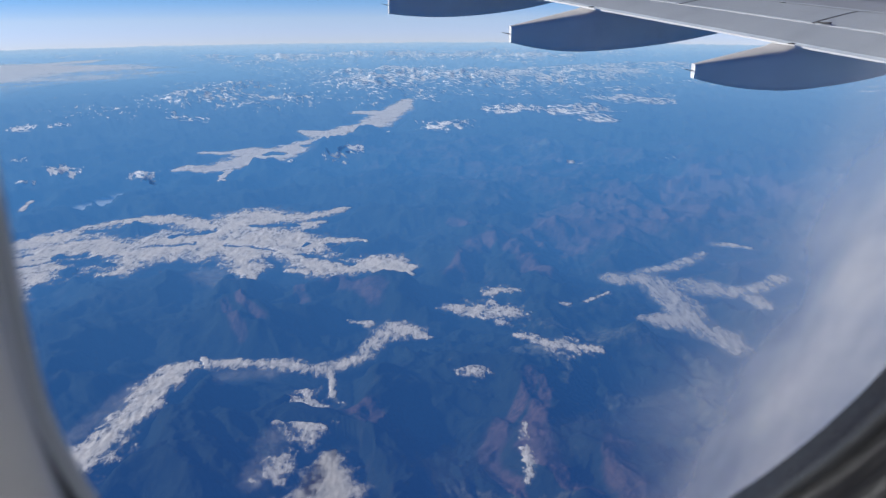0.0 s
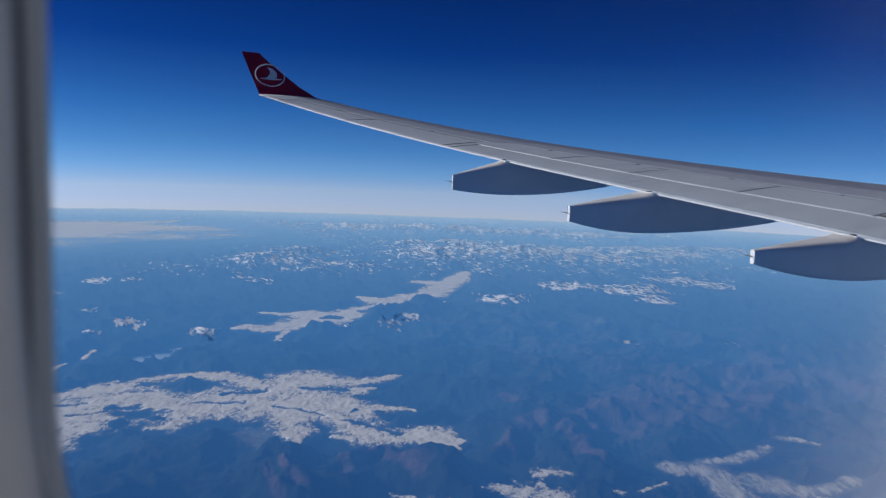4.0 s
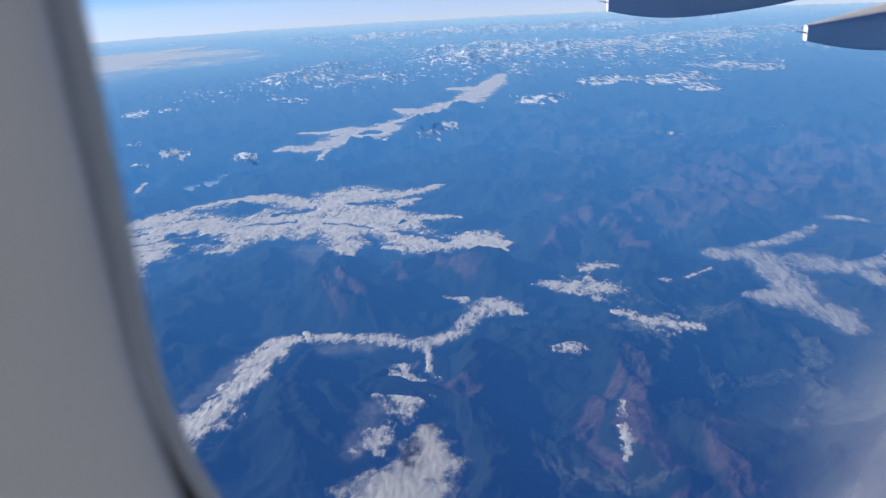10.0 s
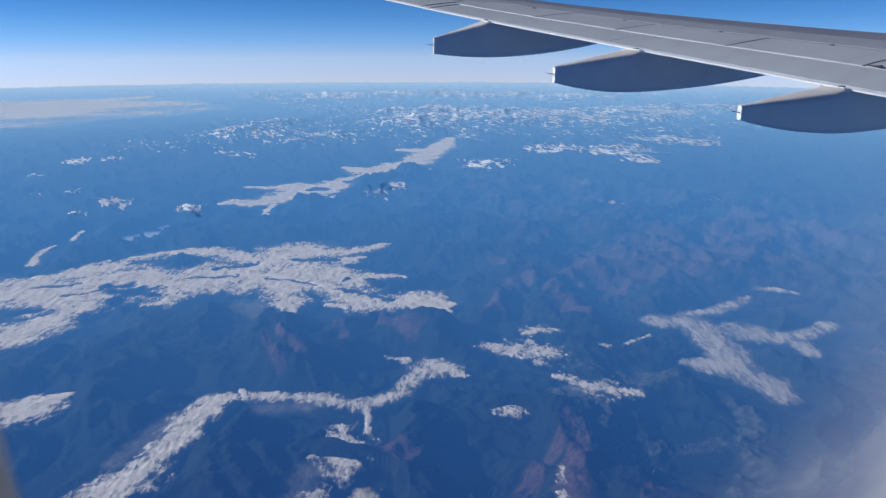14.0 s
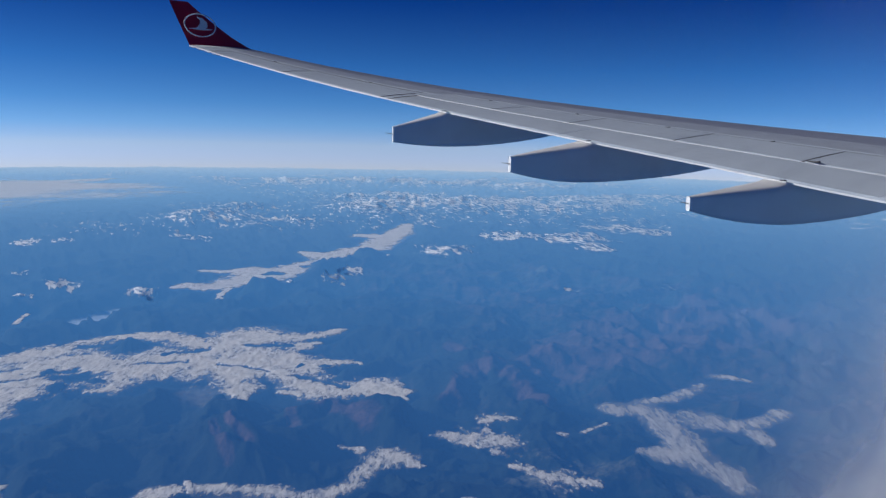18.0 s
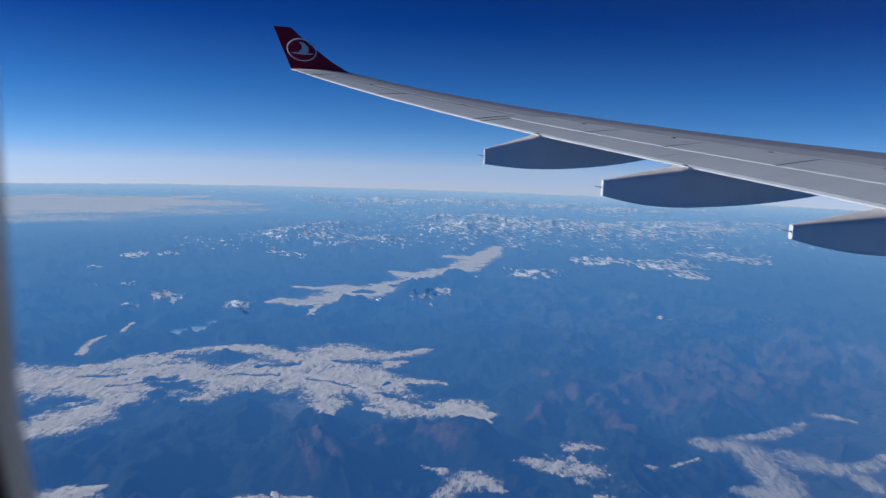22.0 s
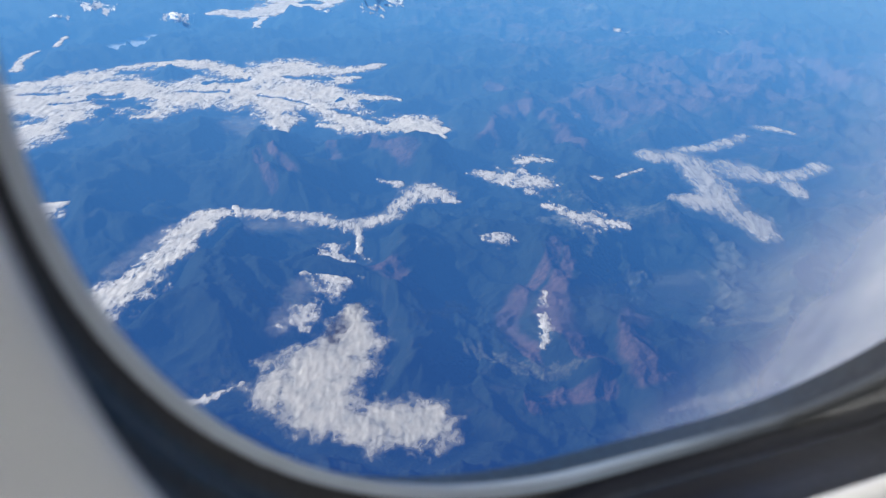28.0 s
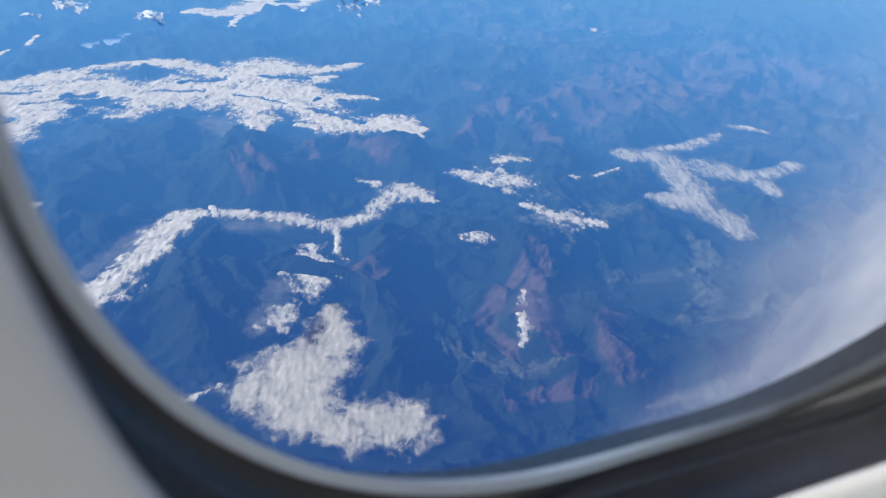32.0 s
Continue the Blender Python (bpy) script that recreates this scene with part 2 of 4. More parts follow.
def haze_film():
    m = Mat("milky sheet for scattered sunlight")
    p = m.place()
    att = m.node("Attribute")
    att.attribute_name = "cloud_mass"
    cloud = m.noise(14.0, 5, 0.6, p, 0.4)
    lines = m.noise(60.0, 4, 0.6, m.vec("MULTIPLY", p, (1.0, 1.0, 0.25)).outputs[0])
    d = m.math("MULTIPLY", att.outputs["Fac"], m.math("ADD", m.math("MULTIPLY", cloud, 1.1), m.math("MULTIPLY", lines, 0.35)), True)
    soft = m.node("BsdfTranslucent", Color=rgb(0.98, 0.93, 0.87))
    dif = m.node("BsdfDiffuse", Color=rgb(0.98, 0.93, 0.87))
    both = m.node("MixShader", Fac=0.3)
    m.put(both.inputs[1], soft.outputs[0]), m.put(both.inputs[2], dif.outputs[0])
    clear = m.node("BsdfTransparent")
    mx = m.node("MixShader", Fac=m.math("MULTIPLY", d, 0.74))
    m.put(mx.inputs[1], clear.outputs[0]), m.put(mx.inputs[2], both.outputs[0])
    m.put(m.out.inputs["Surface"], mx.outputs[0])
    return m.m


def lit_lip():
    """The seal's lip, its light painted in: pale aft, dark along bottom and forward."""
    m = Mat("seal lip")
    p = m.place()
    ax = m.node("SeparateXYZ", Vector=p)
    tone_x = m.math("ADD", ax.outputs[0], m.math("MULTIPLY", m.math("SUBTRACT", m.noise(60.0, 4, 0.6, p), 0.5), 0.03))
    m.put(m.b.inputs["Base Color"], m.ramp(m.math("MULTIPLY", tone_x, 4.0, True), (0.0, (0.41, 0.445, 0.50)), (0.16, (0.34, 0.38, 0.44)), (0.45, (0.22, 0.27, 0.34)), (0.75, (0.03, 0.034, 0.04))))
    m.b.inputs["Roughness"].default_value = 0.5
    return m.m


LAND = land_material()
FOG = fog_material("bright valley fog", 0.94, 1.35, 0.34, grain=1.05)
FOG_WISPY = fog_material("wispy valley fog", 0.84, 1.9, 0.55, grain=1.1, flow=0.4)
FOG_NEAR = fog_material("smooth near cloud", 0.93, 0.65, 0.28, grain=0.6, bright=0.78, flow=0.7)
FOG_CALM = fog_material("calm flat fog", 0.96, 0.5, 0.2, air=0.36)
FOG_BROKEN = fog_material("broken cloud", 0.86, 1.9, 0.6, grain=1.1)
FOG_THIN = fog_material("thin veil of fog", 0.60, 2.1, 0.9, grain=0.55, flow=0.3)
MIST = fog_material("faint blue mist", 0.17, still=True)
WING = wing_paint()
# shade past the wing's crest, painted as a darker grey
WING_SHADE = painted("grey skin darkened for shade at the crest", (0.26, 0.285, 0.35), 0.45, 0.06, 2.0, 0.1)
WING_BOX = painted("grey wing box paint", (0.38, 0.42, 0.48), 0.45, 0.06, 2.0, 0.05)
FAIRING = painted("pale grey fairing paint", (0.73, 0.72, 0.71), 0.45, 0.04, 2.5, dirt=0.04)
# near-white, so sun on the aft-facing edges is painted in
WHITE = painted("white edge, sun painted in", (0.80, 0.80, 0.80), 0.4, 0.03, 4.0)
RED = painted("deep red winglet paint", (0.48, 0.016, 0.035), 0.35, 0.05, 3.0, coat=0.3)
LOGO = painted("white emblem paint", (0.75, 0.72, 0.73), 0.45, 0.02)
GAP = painted("dark panel gap", (0.05, 0.05, 0.055), 0.8, 0.05)
STEEL = painted("dull steel", (0.28, 0.28, 0.29), 0.4, 0.05, 6.0, 0.7)
TRIM = painted("light grey moulded plastic", (0.55, 0.55, 0.56), 0.55, 0.015, 6.0, bump=0.05)
RUBBER = painted("black rubber gasket", (0.010, 0.011, 0.014), 0.42, 0.15, 30.0, bump=0.12, coat=0.12)
LIP = lit_lip()
LINING = painted("grey cabin lining", (0.57, 0.575, 0.585), 0.7, 0.03, 2.0)
CARPET = painted("dark blue carpet", (0.03, 0.035, 0.06), 0.95, 0.2, 20.0)
FILM = haze_film()


def clear_pane():
    m = Mat("clear acrylic")
    gloss = m.node("BsdfGlossy", Roughness=0.03)
    clear = m.node("BsdfTransparent", Color=rgb(0.985, 0.99, 0.99))
    mx = m.node("MixShader", Fac=0.012)
    m.put(mx.inputs[1], clear.outputs[0]), m.put(mx.inputs[2], gloss.outputs[0])
    m.put(m.out.inputs["Surface"], mx.outputs[0])
    return m.m


CLEAR = clear_pane()


# ---------------------------------------------------------------- mesh helpers
def part(name, bm, material, parent=None, label="", smooth=True):
    """Links a bmesh as one mesh object, under a thing or a part if one is given."""
    me = bpy.data.meshes.new(name)
    bm.normal_update()
    bm.to_mesh(me)
    bm.free()
    me.materials.append(material)
    if smooth:
        me.polygons.foreach_set("use_smooth", [True] * len(me.polygons))
    ob = new(name, me)
    if parent is not None:
        ob.parent = parent
    if label:
        ob["label"] = label
    return ob


def sheet(name, co, faces, material, attributes=(), parent=None):
    """A mesh object from numpy arrays: vertices (n, 3), quads (m, 4)."""
    me = bpy.data.meshes.new(name)
    me.vertices.add(len(co))
    me.vertices.foreach_set("co", co.astype(np.float32).ravel())
    k = faces.shape[1]
    me.loops.add(faces.size)
    me.loops.foreach_set("vertex_index", faces.astype(np.int32).ravel())
    me.polygons.add(len(faces))
    me.polygons.foreach_set("loop_start", np.arange(0, faces.size, k, dtype=np.int32))
    me.polygons.foreach_set("loop_total", np.full(len(faces), k, dtype=np.int32))
    me.polygons.foreach_set("use_smooth", np.ones(len(faces), dtype=bool))
    me.update(calc_edges=True)
    for nm, kind, data in attributes:
        a = me.attributes.new(nm, kind, "POINT")
        a.data.foreach_set("vector" if kind == "FLOAT_VECTOR" else "value", data.astype(np.float32).ravel())
    me.materials.append(material)
    ob = new(name, me)
    if parent is not None:
        ob.parent = parent
    return ob


def loft(rings, closed=True, caps=False):
    """A bmesh skinned over rings of equally many points."""
    bm = bmesh.new()
    vs = [[bm.verts.new(p) for p in r] for r in rings]
    n = len(rings[0])
    for a, b in zip(vs, vs[1:]):
        for i in range(n if closed else n - 1):
            j = (i + 1) % n
            bm.faces.new((a[i], a[j], b[j], b[i]))
    if caps:
        bm.faces.new(vs[0][::-1])
        bm.faces.new(vs[-1])
    bmesh.ops.recalc_face_normals(bm, faces=bm.faces)
    return bm


# ---------------------------------------------------------------- noise in numpy
def lattice(ix, iy, seed):
    h = (ix.astype(np.int64) * 374761393 + iy.astype(np.int64) * 668265263 + seed * 982451653) & 0xFFFFFFFF
    h = ((h ^ (h >> 13)) * 1274126177) & 0xFFFFFFFF
    return ((h ^ (h >> 16)) & 0xFFFFFF) / float(0xFFFFFF)


def grad_noise(x, y, seed):
    """Gradient noise, about -1 to 1."""
    ix, iy = np.floor(x), np.floor(y)
    fx, fy = x - ix, y - iy
    u, v = fx * fx * fx * (fx * (fx * 6 - 15) + 10), fy * fy * fy * (fy * (fy * 6 - 15) + 10)
    corner = []
    for dx in (0, 1):
        for dy in (0, 1):
            a = lattice(ix + dx, iy + dy, seed) * 2 * np.pi
            corner.append(np.cos(a) * (fx - dx) + np.sin(a) * (fy - dy))
    a, b, c, d = corner
    return 1.5 * ((a * (1 - v) + b * v) * (1 - u) + (c * (1 - v) + d * v) * u)


def fbm(x, y, scale, octaves, seed, gain=0.5):
    t, a, k = 0.0, 1.0, 1.0 / scale
    for o in range(octaves):
        t = t + a * grad_noise(x * k + 17.3 * o, y * k - 9.1 * o, seed + o)
        a, k = a * gain, k * 2.03
    return t


def ridged(x, y, scale, octaves, seed, gain=0.5):
    """Sharp crests and wide valleys, about 0 to 1."""
    t, a, k, w, s = 0.0, 1.0, 1.0 / scale, 1.0, 0.0
    for o in range(octaves):
        r = (1 - np.abs(grad_noise(x * k + 31.7 * o, y * k + 11.9 * o, seed + o))) ** 2
        t = t + a * r * w
        s += a
        w = np.clip(r * 1.6, 0, 1)
        a, k = a * gain, k * 2.07
    return t / s


def smooth(v, lo, hi):
    u = np.clip((v - lo) / (hi - lo), 0, 1)
    return u * u * (3 - 2 * u)


def along(x, y, chain):
    """For a chain of (x, y, radius): 1 on its line, 0 at its edge, negative beyond, and the local radius."""
    best, rad = np.full(x.shape, -1e9), np.ones(x.shape)
    for (x0, y0, r0), (x1, y1, r1) in zip(chain, chain[1:]):
        dx, dy = x1 - x0, y1 - y0
        s = np.clip(((x - x0) * dx + (y - y0) * dy) / (dx * dx + dy * dy + 1e-9), 0, 1)
        r = r0 + (r1 - r0) * s
        m = 1 - np.hypot(x - x0 - s * dx, y - y0 - s * dy) / r
        rad = np.where(m > best, r, rad)
        best = np.maximum(best, m)
    return best, rad


# ---------------------------------------------------------------- plan of the land (metres of the model)
BANK_WEST = [[(-49, 350, 12.4), (-32, 359, 11.3), (-19, 364, 10.8), (-8, 376, 6.8), (3, 388, 10.0)],
             [(-54, 432, 21.8), (-34, 427, 18.4), (-18, 418, 23.1), (-6, 410, 22.4), (4, 407, 14.1), (11, 397, 3.8), (20, 391, 1.6)],
             [(-24, 441, 6.8), (-5, 446, 7.8), (15, 450, 12.4), (31, 456, 11.4), (44, 468, 4.6), (61, 468, 5.4), (76, 461, 7.8), (86, 444, 8.2), (93, 430, 7.7)]]
BANK_MIDDLE = [[(5, 425, 9.0), (20, 433, 12.5), (33, 428, 13.8), (44, 402, 20.6), (56, 403, 22.6), (69, 404, 22.6), (80, 398, 21.1), (89, 392, 20.3), (98, 381, 16.9)],
               [(28, 376, 1.8), (37, 375, 4.8), (46, 381, 5.2)],
               [(97, 379, 12.1), (93, 355, 9.0), (90, 339, 4.2), (86, 327, 1.8)]]
BANK_EAST = [[(94, 421, 11.9), (107, 424, 19.9), (122, 436, 16.8), (133, 432, 10.3), (146, 423, 7.8), (161, 423, 5.7), (178, 428, 3.2)],
             [(134, 410, 4.4), (142, 403, 7.0), (152, 407, 2.7)],
             [(102, 391, 16.8), (114, 394, 19.0), (123, 383, 15.2), (131, 370, 10.9), (142, 368, 6.5), (152, 366, 3.6), (160, 362, 2.1)],
             [(114, 372, 4.8), (119, 352, 7.7), (124, 343, 9.9), (124, 329, 8.2), (135, 322, 6.6), (149, 321, 12.3), (155, 312, 6.7), (157, 301, 1.2)],
             [(108, 336, 1.8), (114, 329, 2.9)]]
BANK = BANK_WEST + BANK_MIDDLE + BANK_EAST
HOOK = [[(-9, 521, 1.2), (-15, 510, 2.7), (-20, 496, 2.0), (-21, 480, 3.2)],
        [(1, 530, 1.5), (8, 555, 1.6)]]
WEST_FOG = [[(-41, 285, 7.0), (-31, 283, 5.4), (-21, 280, 8.3), (-15, 284, 4.6), (-7, 287, 1.2)]]
LAKE_FOG = [[(109, 603, 3.1), (122, 606, 11.6), (136, 593, 12.3), (157, 603, 16.4), (183, 621, 25.4), (206, 632, 21.4), (238, 665, 10.5), (260, 670, 14.6), (279, 691, 12.6)],
            [(146, 666, 5.2), (165, 652, 6.9), (185, 650, 18.1)],
            [(147, 582, 3.2), (136, 564, 3.0), (129, 541, 2.0)],
            [(259, 731, 6.3), (271, 703, 20.0)],
            [(282, 703, 16.9), (314, 729, 12.6), (338, 730, 18.5), (376, 781, 18.9), (424, 839, 17.5), (476, 916, 8.4)],
            [(369, 827, 14.7), (386, 813, 19.4)],
            [(317, 678, 6.3), (333, 679, 6.3)]]
PLAIN_FOG = [[(-277, 1779, 413.0), (-169, 1797, 368.6), (-92, 1828, 305.4), (-30, 1865, 254.8), (24, 1877, 227.8), (76, 1913, 92.4), (129, 2087, 39.1), (187, 2143, 47.9), (230, 2099, 24.3)]]
VALLEY_FOG = [[(45, 258, 2.9), (38.1, 256.0, 5.1), (30.8, 248.4, 5.4), (23.8, 237.5, 5.2), (15.9, 227.3, 4.3), (9.3, 219.1, 6.1), (2.3, 213.3, 6.2)],
              [(-4.7, 207.6, 7.7), (-12.6, 203.6, 8.7), (-18.4, 198.8, 8.6), (-19.1, 189.5, 8.5), (-16.6, 177.8, 6.9)],
              [(-5.5, 179.7, 2.8), (-0.9, 172.7, 4.1), (4.7, 169.5, 2.1)]]
RIDGE_FOG = [[(50, 262, 0.8), (50, 255, 1.8)],
             [(54, 254, 3.8), (63.3, 248.7, 3.6), (70.4, 244.2, 3.6), (76.4, 240.2, 4.6), (81.9, 232.0, 3.5)],
             [(83.8, 231.5, 4.5), (92.9, 232.0, 3.7), (102.4, 234.2, 3.9), (113, 246, 4.2), (121, 248, 8.4), (126, 244, 6.0), (130, 235, 1.3)],
             [(109, 266, 0.8), (115, 259, 3.0)],
             [(86.7, 232.5, 1.2), (84.1, 221.7, 1.2), (79.9, 210.4, 0.8)]]
PUFFS = [[(73.5, 216.7, 3.2), (68.6, 207.7, 7.3), (65.9, 199.5, 5.7), (62.6, 188.7, 2.5)]]
PUFFS_LOW = [[(55.1, 187.5, 2.6), (49.9, 181.0, 4.9), (49.6, 176.0, 2.2)]]
NEAR_FOG = [[(66.3, 180.1, 3.2), (62.6, 171.0, 5.3), (58.0, 162.7, 7.8), (50.0, 155.8, 9.6), (43.9, 150.5, 13.0), (43.4, 143.3, 10.8)],
            [(45.2, 136.4, 5.0), (49.6, 132.2, 5.7), (56.5, 128.2, 7.6), (62.5, 125.4, 7.5), (67.7, 127.4, 2.5)]]
STRAND = [[(9.1, 157.0, 0.8), (16.0, 155.1, 1.5), (22.6, 156.6, 1.0), (27.4, 158.2, 0.8)]]
SMALL_A = [[(173, 262, 1.1), (180, 264, 5.4), (189, 261, 2.3)]]
SMALL_B = [[(153, 258, 3.6), (159, 251, 5.8), (165, 249, 7.2), (168, 240, 7.5), (174, 243, 3.1)]]
SMALL_C = [[(162, 219, 2.9), (165, 213, 3.4), (167, 205, 4.1), (171, 202, 7.3), (176, 198, 5.7), (180, 193, 1.2)]]
SMALL_D = [[(125.2, 206.8, 1.5), (129.8, 204.8, 5.8), (129.2, 199.4, 0.8)]]
SMALL_E = [[(202, 266, 3.4), (204, 262, 2.4)]]
SMALL_F = [[(193, 238, 1.9), (198, 235, 1.9)],
           [(206, 233, 1.0), (222, 236, 1.2)]]
VEIL = [[(238, 248, 6.5), (248, 244, 7.4), (250, 235, 7.8), (243, 221, 6.3), (239, 208, 7.1), (228, 191, 7.5), (229, 179, 7.4), (224, 167, 4.3)],
        [(216, 206, 3.0), (222, 200, 6.6), (226, 196, 7.4)],
        [(256, 249, 3.4), (270, 246, 2.9), (288, 249, 3.5), (302, 253, 1.5)],
        [(319, 260, 3.1), (325, 256, 3.1), (329, 247, 1.5)],
        [(263, 229, 3.6), (264, 219, 9.3), (268, 209, 5.2), (283, 206, 4.0), (305, 209, 4.1)],
        [(273, 200, 4.0), (269, 191, 3.3)]]
VEIL_NEAR = [[(123.5, 105.0, 1.0), (131.6, 104.8, 2.2), (142.0, 103.0, 2.9), (156.8, 103.5, 3.2)]]
SCRAP_A = [[(125.2, 166.0, 1.3), (121.0, 159.4, 1.6)]]
SCRAP_B = [[(117.0, 154.8, 2.0), (113.7, 147.3, 1.9), (108.9, 141.0, 1.5)]]
MISTS = [[(73, 352, 8.1), (78, 331, 5.8)],
         [(3.7, 229.2, 3.7), (24.1, 250.2, 5.0)],
         [(43.4, 178.8, 4.1), (56.8, 199.2, 4.6)],
         [(53.1, 244.0, 4.3), (70.6, 237.5, 4.3)]]
ISL = [[(34, 455, 6), (52, 453, 8), (73, 441, 5)], [(78, 422, 3), (93, 420, 5)], [(116, 419, 3.4), (136, 409, 3.4)], [(191, 628, 6), (203, 626, 6)],
       [(-19, 391, 5), (-33, 390, 9)], [(234, 650, 6), (243, 648, 7)], [(122, 356, 2.6), (133, 338, 3), (140, 327, 1.7)], [(14, 415, 3), (25, 412, 5)]]
SLIT = [[(-3.6, 212.3, 0.9), (-4.1, 198.8, 0.9), (-5.2, 183.8, 0.8)]]
BITES = [[(18, 405, 6.8), (27, 399, 9.3)],
         [(49, 371, 7.5), (59, 373, 10.0), (71, 366, 8.1)],
         [(104, 356, 7.0), (109, 345, 4.4)],
         [(-19, 429, 2.1), (2, 426, 1.6)],
         [(-6, 408, 1.5), (12, 408, 1.5)],
         [(93, 393, 1.3), (113, 369, 1.3)],
         [(54, 410, 1.6), (79, 402, 1.6)]]
HOLES = ISL + SLIT + BITES              # where dark ground stands out of the fog
FOGS = [("fog_bank", BANK, 0.9, 6.0, FOG, "wide white fog bank filling a basin between dark ridges"),
        ("fog_hook", HOOK, 0.7, 3.0, FOG, "small hooked strip of fog beside a fog bank"),
        ("west_fog", WEST_FOG, 0.6, 3.0, FOG, "short tongue of fog in a shaded side valley"),
        ("lake_fog", [[(a, b, 0.88 * e) for a, b, e in c] for c in LAKE_FOG], 2.0, 3.0, FOG_CALM, "pale fog ribbon lying along a winding lake valley"),
        ("plain_fog", PLAIN_FOG, 9.0, 8.0, FOG_CALM, "far flat sheet of white fog over a plain"),
        ("valley_fog", VALLEY_FOG, 0.45, 4.0, FOG, "long white fog tongue in a steep shaded valley"),
        ("ridge_fog", [[(a, b, 0.76 * e + 0.3) for a, b, e in c] for c in RIDGE_FOG], 0.45, 3.0, FOG_WISPY, "thin broken fog along a river bend under a ridge"),
        ("cloud_puff", PUFFS, 0.35, 2.5, FOG_BROKEN, "loose white cloud puffs over a blue valley"),
        ("cloud_puff", PUFFS_LOW, 0.35, 2.0, FOG_BROKEN, "ragged small cloud puffs beside a larger cloud"),
        ("near_cloud", NEAR_FOG, 0.35, 3.0, FOG_NEAR, "large wedge of white cloud pouring into a valley"),
        ("fog_strand", STRAND, 0.3, 1.2, FOG, "thin strand of fog on a valley floor"),
        ("fog_veil", [[(a, b, 0.72 * e + 0.8) for a, b, e in c] for c in VEIL], 0.7, 3.0, FOG_THIN, "thin branching veil of fog over brown hills"),
        ("mist", VEIL_NEAR, 0.5, 2.0, MIST, "faint veil of mist over a valley")]
for c in MISTS:
    FOGS.append(("mist", [c], 0.8, 1.5, MIST, "faint pale mist hanging in a shaded valley"))
for s in (SCRAP_A, SCRAP_B):
    s = [[(a, b, 0.75 * e) for a, b, e in c] for c in s]
    FOGS.append(("cloud_scrap", s, 0.3, 1.6, FOG_BROKEN, "ragged white cloud scrap caught on a brown ridge"))
for s in (SMALL_A, SMALL_B, SMALL_C, SMALL_D, SMALL_E, SMALL_F):
    s = [[(a, b, 0.85 * e + 0.2) for a, b, e in c] for c in s]
    FOGS.append(("cloud_puff", s, 0.4, 2.2, FOG_BROKEN, "small white cloud scrap above a green valley"))
# ridges (x, y, half width) with their heights, peaks (x, y, radius, height)
RIDGES_NEAR = [([(48, 252, 9), (33, 230, 11), (25, 204, 13), (30, 186, 12)], 11),
               ([(139, 186, 7), (123, 160, 8), (116, 141, 9), (115, 126, 6)], 9),
               ([(137, 145, 8), (132, 126, 9), (125, 111, 8)], 9),
               ([(171, 289, 11), (215, 338, 12), (218, 302, 10), (210, 264, 8)], 11),
               ([(101, 225, 9), (83, 194, 11), (83, 170, 8)], 10),
               ([(75, 308, 14), (72, 279, 14), (100, 273, 12), (139, 284, 11)], 13)]
RIDGES_FAR = [([(34, 354, 16), (59, 344, 15), (17, 307, 14), (-38, 307, 16)], 9),
              ([(16, 436, 8), (36, 436, 7)], 9),
              ([(71, 436, 8), (87, 430, 6)], 9),
              ([(127, 412, 5), (147, 410, 5)], 8),
              ([(145, 345, 10), (174, 356, 9)], 10),
              ([(161, 578, 18), (212, 595, 18), (269, 618, 20), (317, 687, 22)], 17),
              ([(239, 679, 7), (248, 690, 7)], 12)]
RIDGES = RIDGES_NEAR + RIDGES_FAR
ISLANDS = [(53, 450, 8, 8), (74, 420, 8, 8), (12, 409, 9, 8), (131, 403, 7, 8), (127, 369, 6, 8), (142, 361, 6, 8), (35, 383, 6, 8), (18, 383, 6, 8), (252, 663, 14, 11), (196, 629, 7, 8), (-4, 416, 5, 7), (135, 327, 4, 7), (111, 408, 5, 6.5)]
PEAKS_EAST = [(400, 682, 34, 30), (520, 754, 34, 26), (545, 737, 24, 25), (576, 702, 32, 28), (608, 705, 40, 29), (568, 639, 24, 25), (698, 766, 36, 25), (720, 718, 34, 25),
              (788, 1112, 75, 30), (802, 1082, 50, 27), (1030, 1123, 75, 27), (387, 463, 8, 14), (475, 444, 6, 14), (496, 909, 19, 24), (1300, 1204, 80, 26)]
PEAKS_WEST = [(251, 589, 11, 22), (233, 575, 10, 21), (188, 585, 10, 17), (82, 587, 13, 24), (35, 645, 15, 24), (7, 615, 9, 22), (8, 701, 9, 22), (-17, 705, 7, 20), (-20, 813, 9, 22),
              (12, 898, 15, 24), (49, 879, 15, 24), (169, 887, 14, 24), (179, 845, 16, 24), (244, 1008, 24, 25), (270, 927, 20, 25), (301, 981, 22, 26)]
PEAKS = PEAKS_EAST + PEAKS_WEST
BROWN_NEAR = [[(138, 186, 3), (127, 176, 4), (117, 166, 3.5), (109, 142, 3)],
              [(144, 184, 3), (128, 161, 4), (119, 140, 3.5), (121, 128, 3)],
              [(140, 138, 3), (132, 127, 5), (125, 115, 5), (129, 112, 3)],
              [(86, 195, 5), (84, 181, 4), (79, 202, 4)],
              [(97, 125, 3), (107, 125, 3), (115, 121, 3)],
              [(218, 362, 5), (223, 334, 6), (215, 301, 5), (207, 259, 4)]]
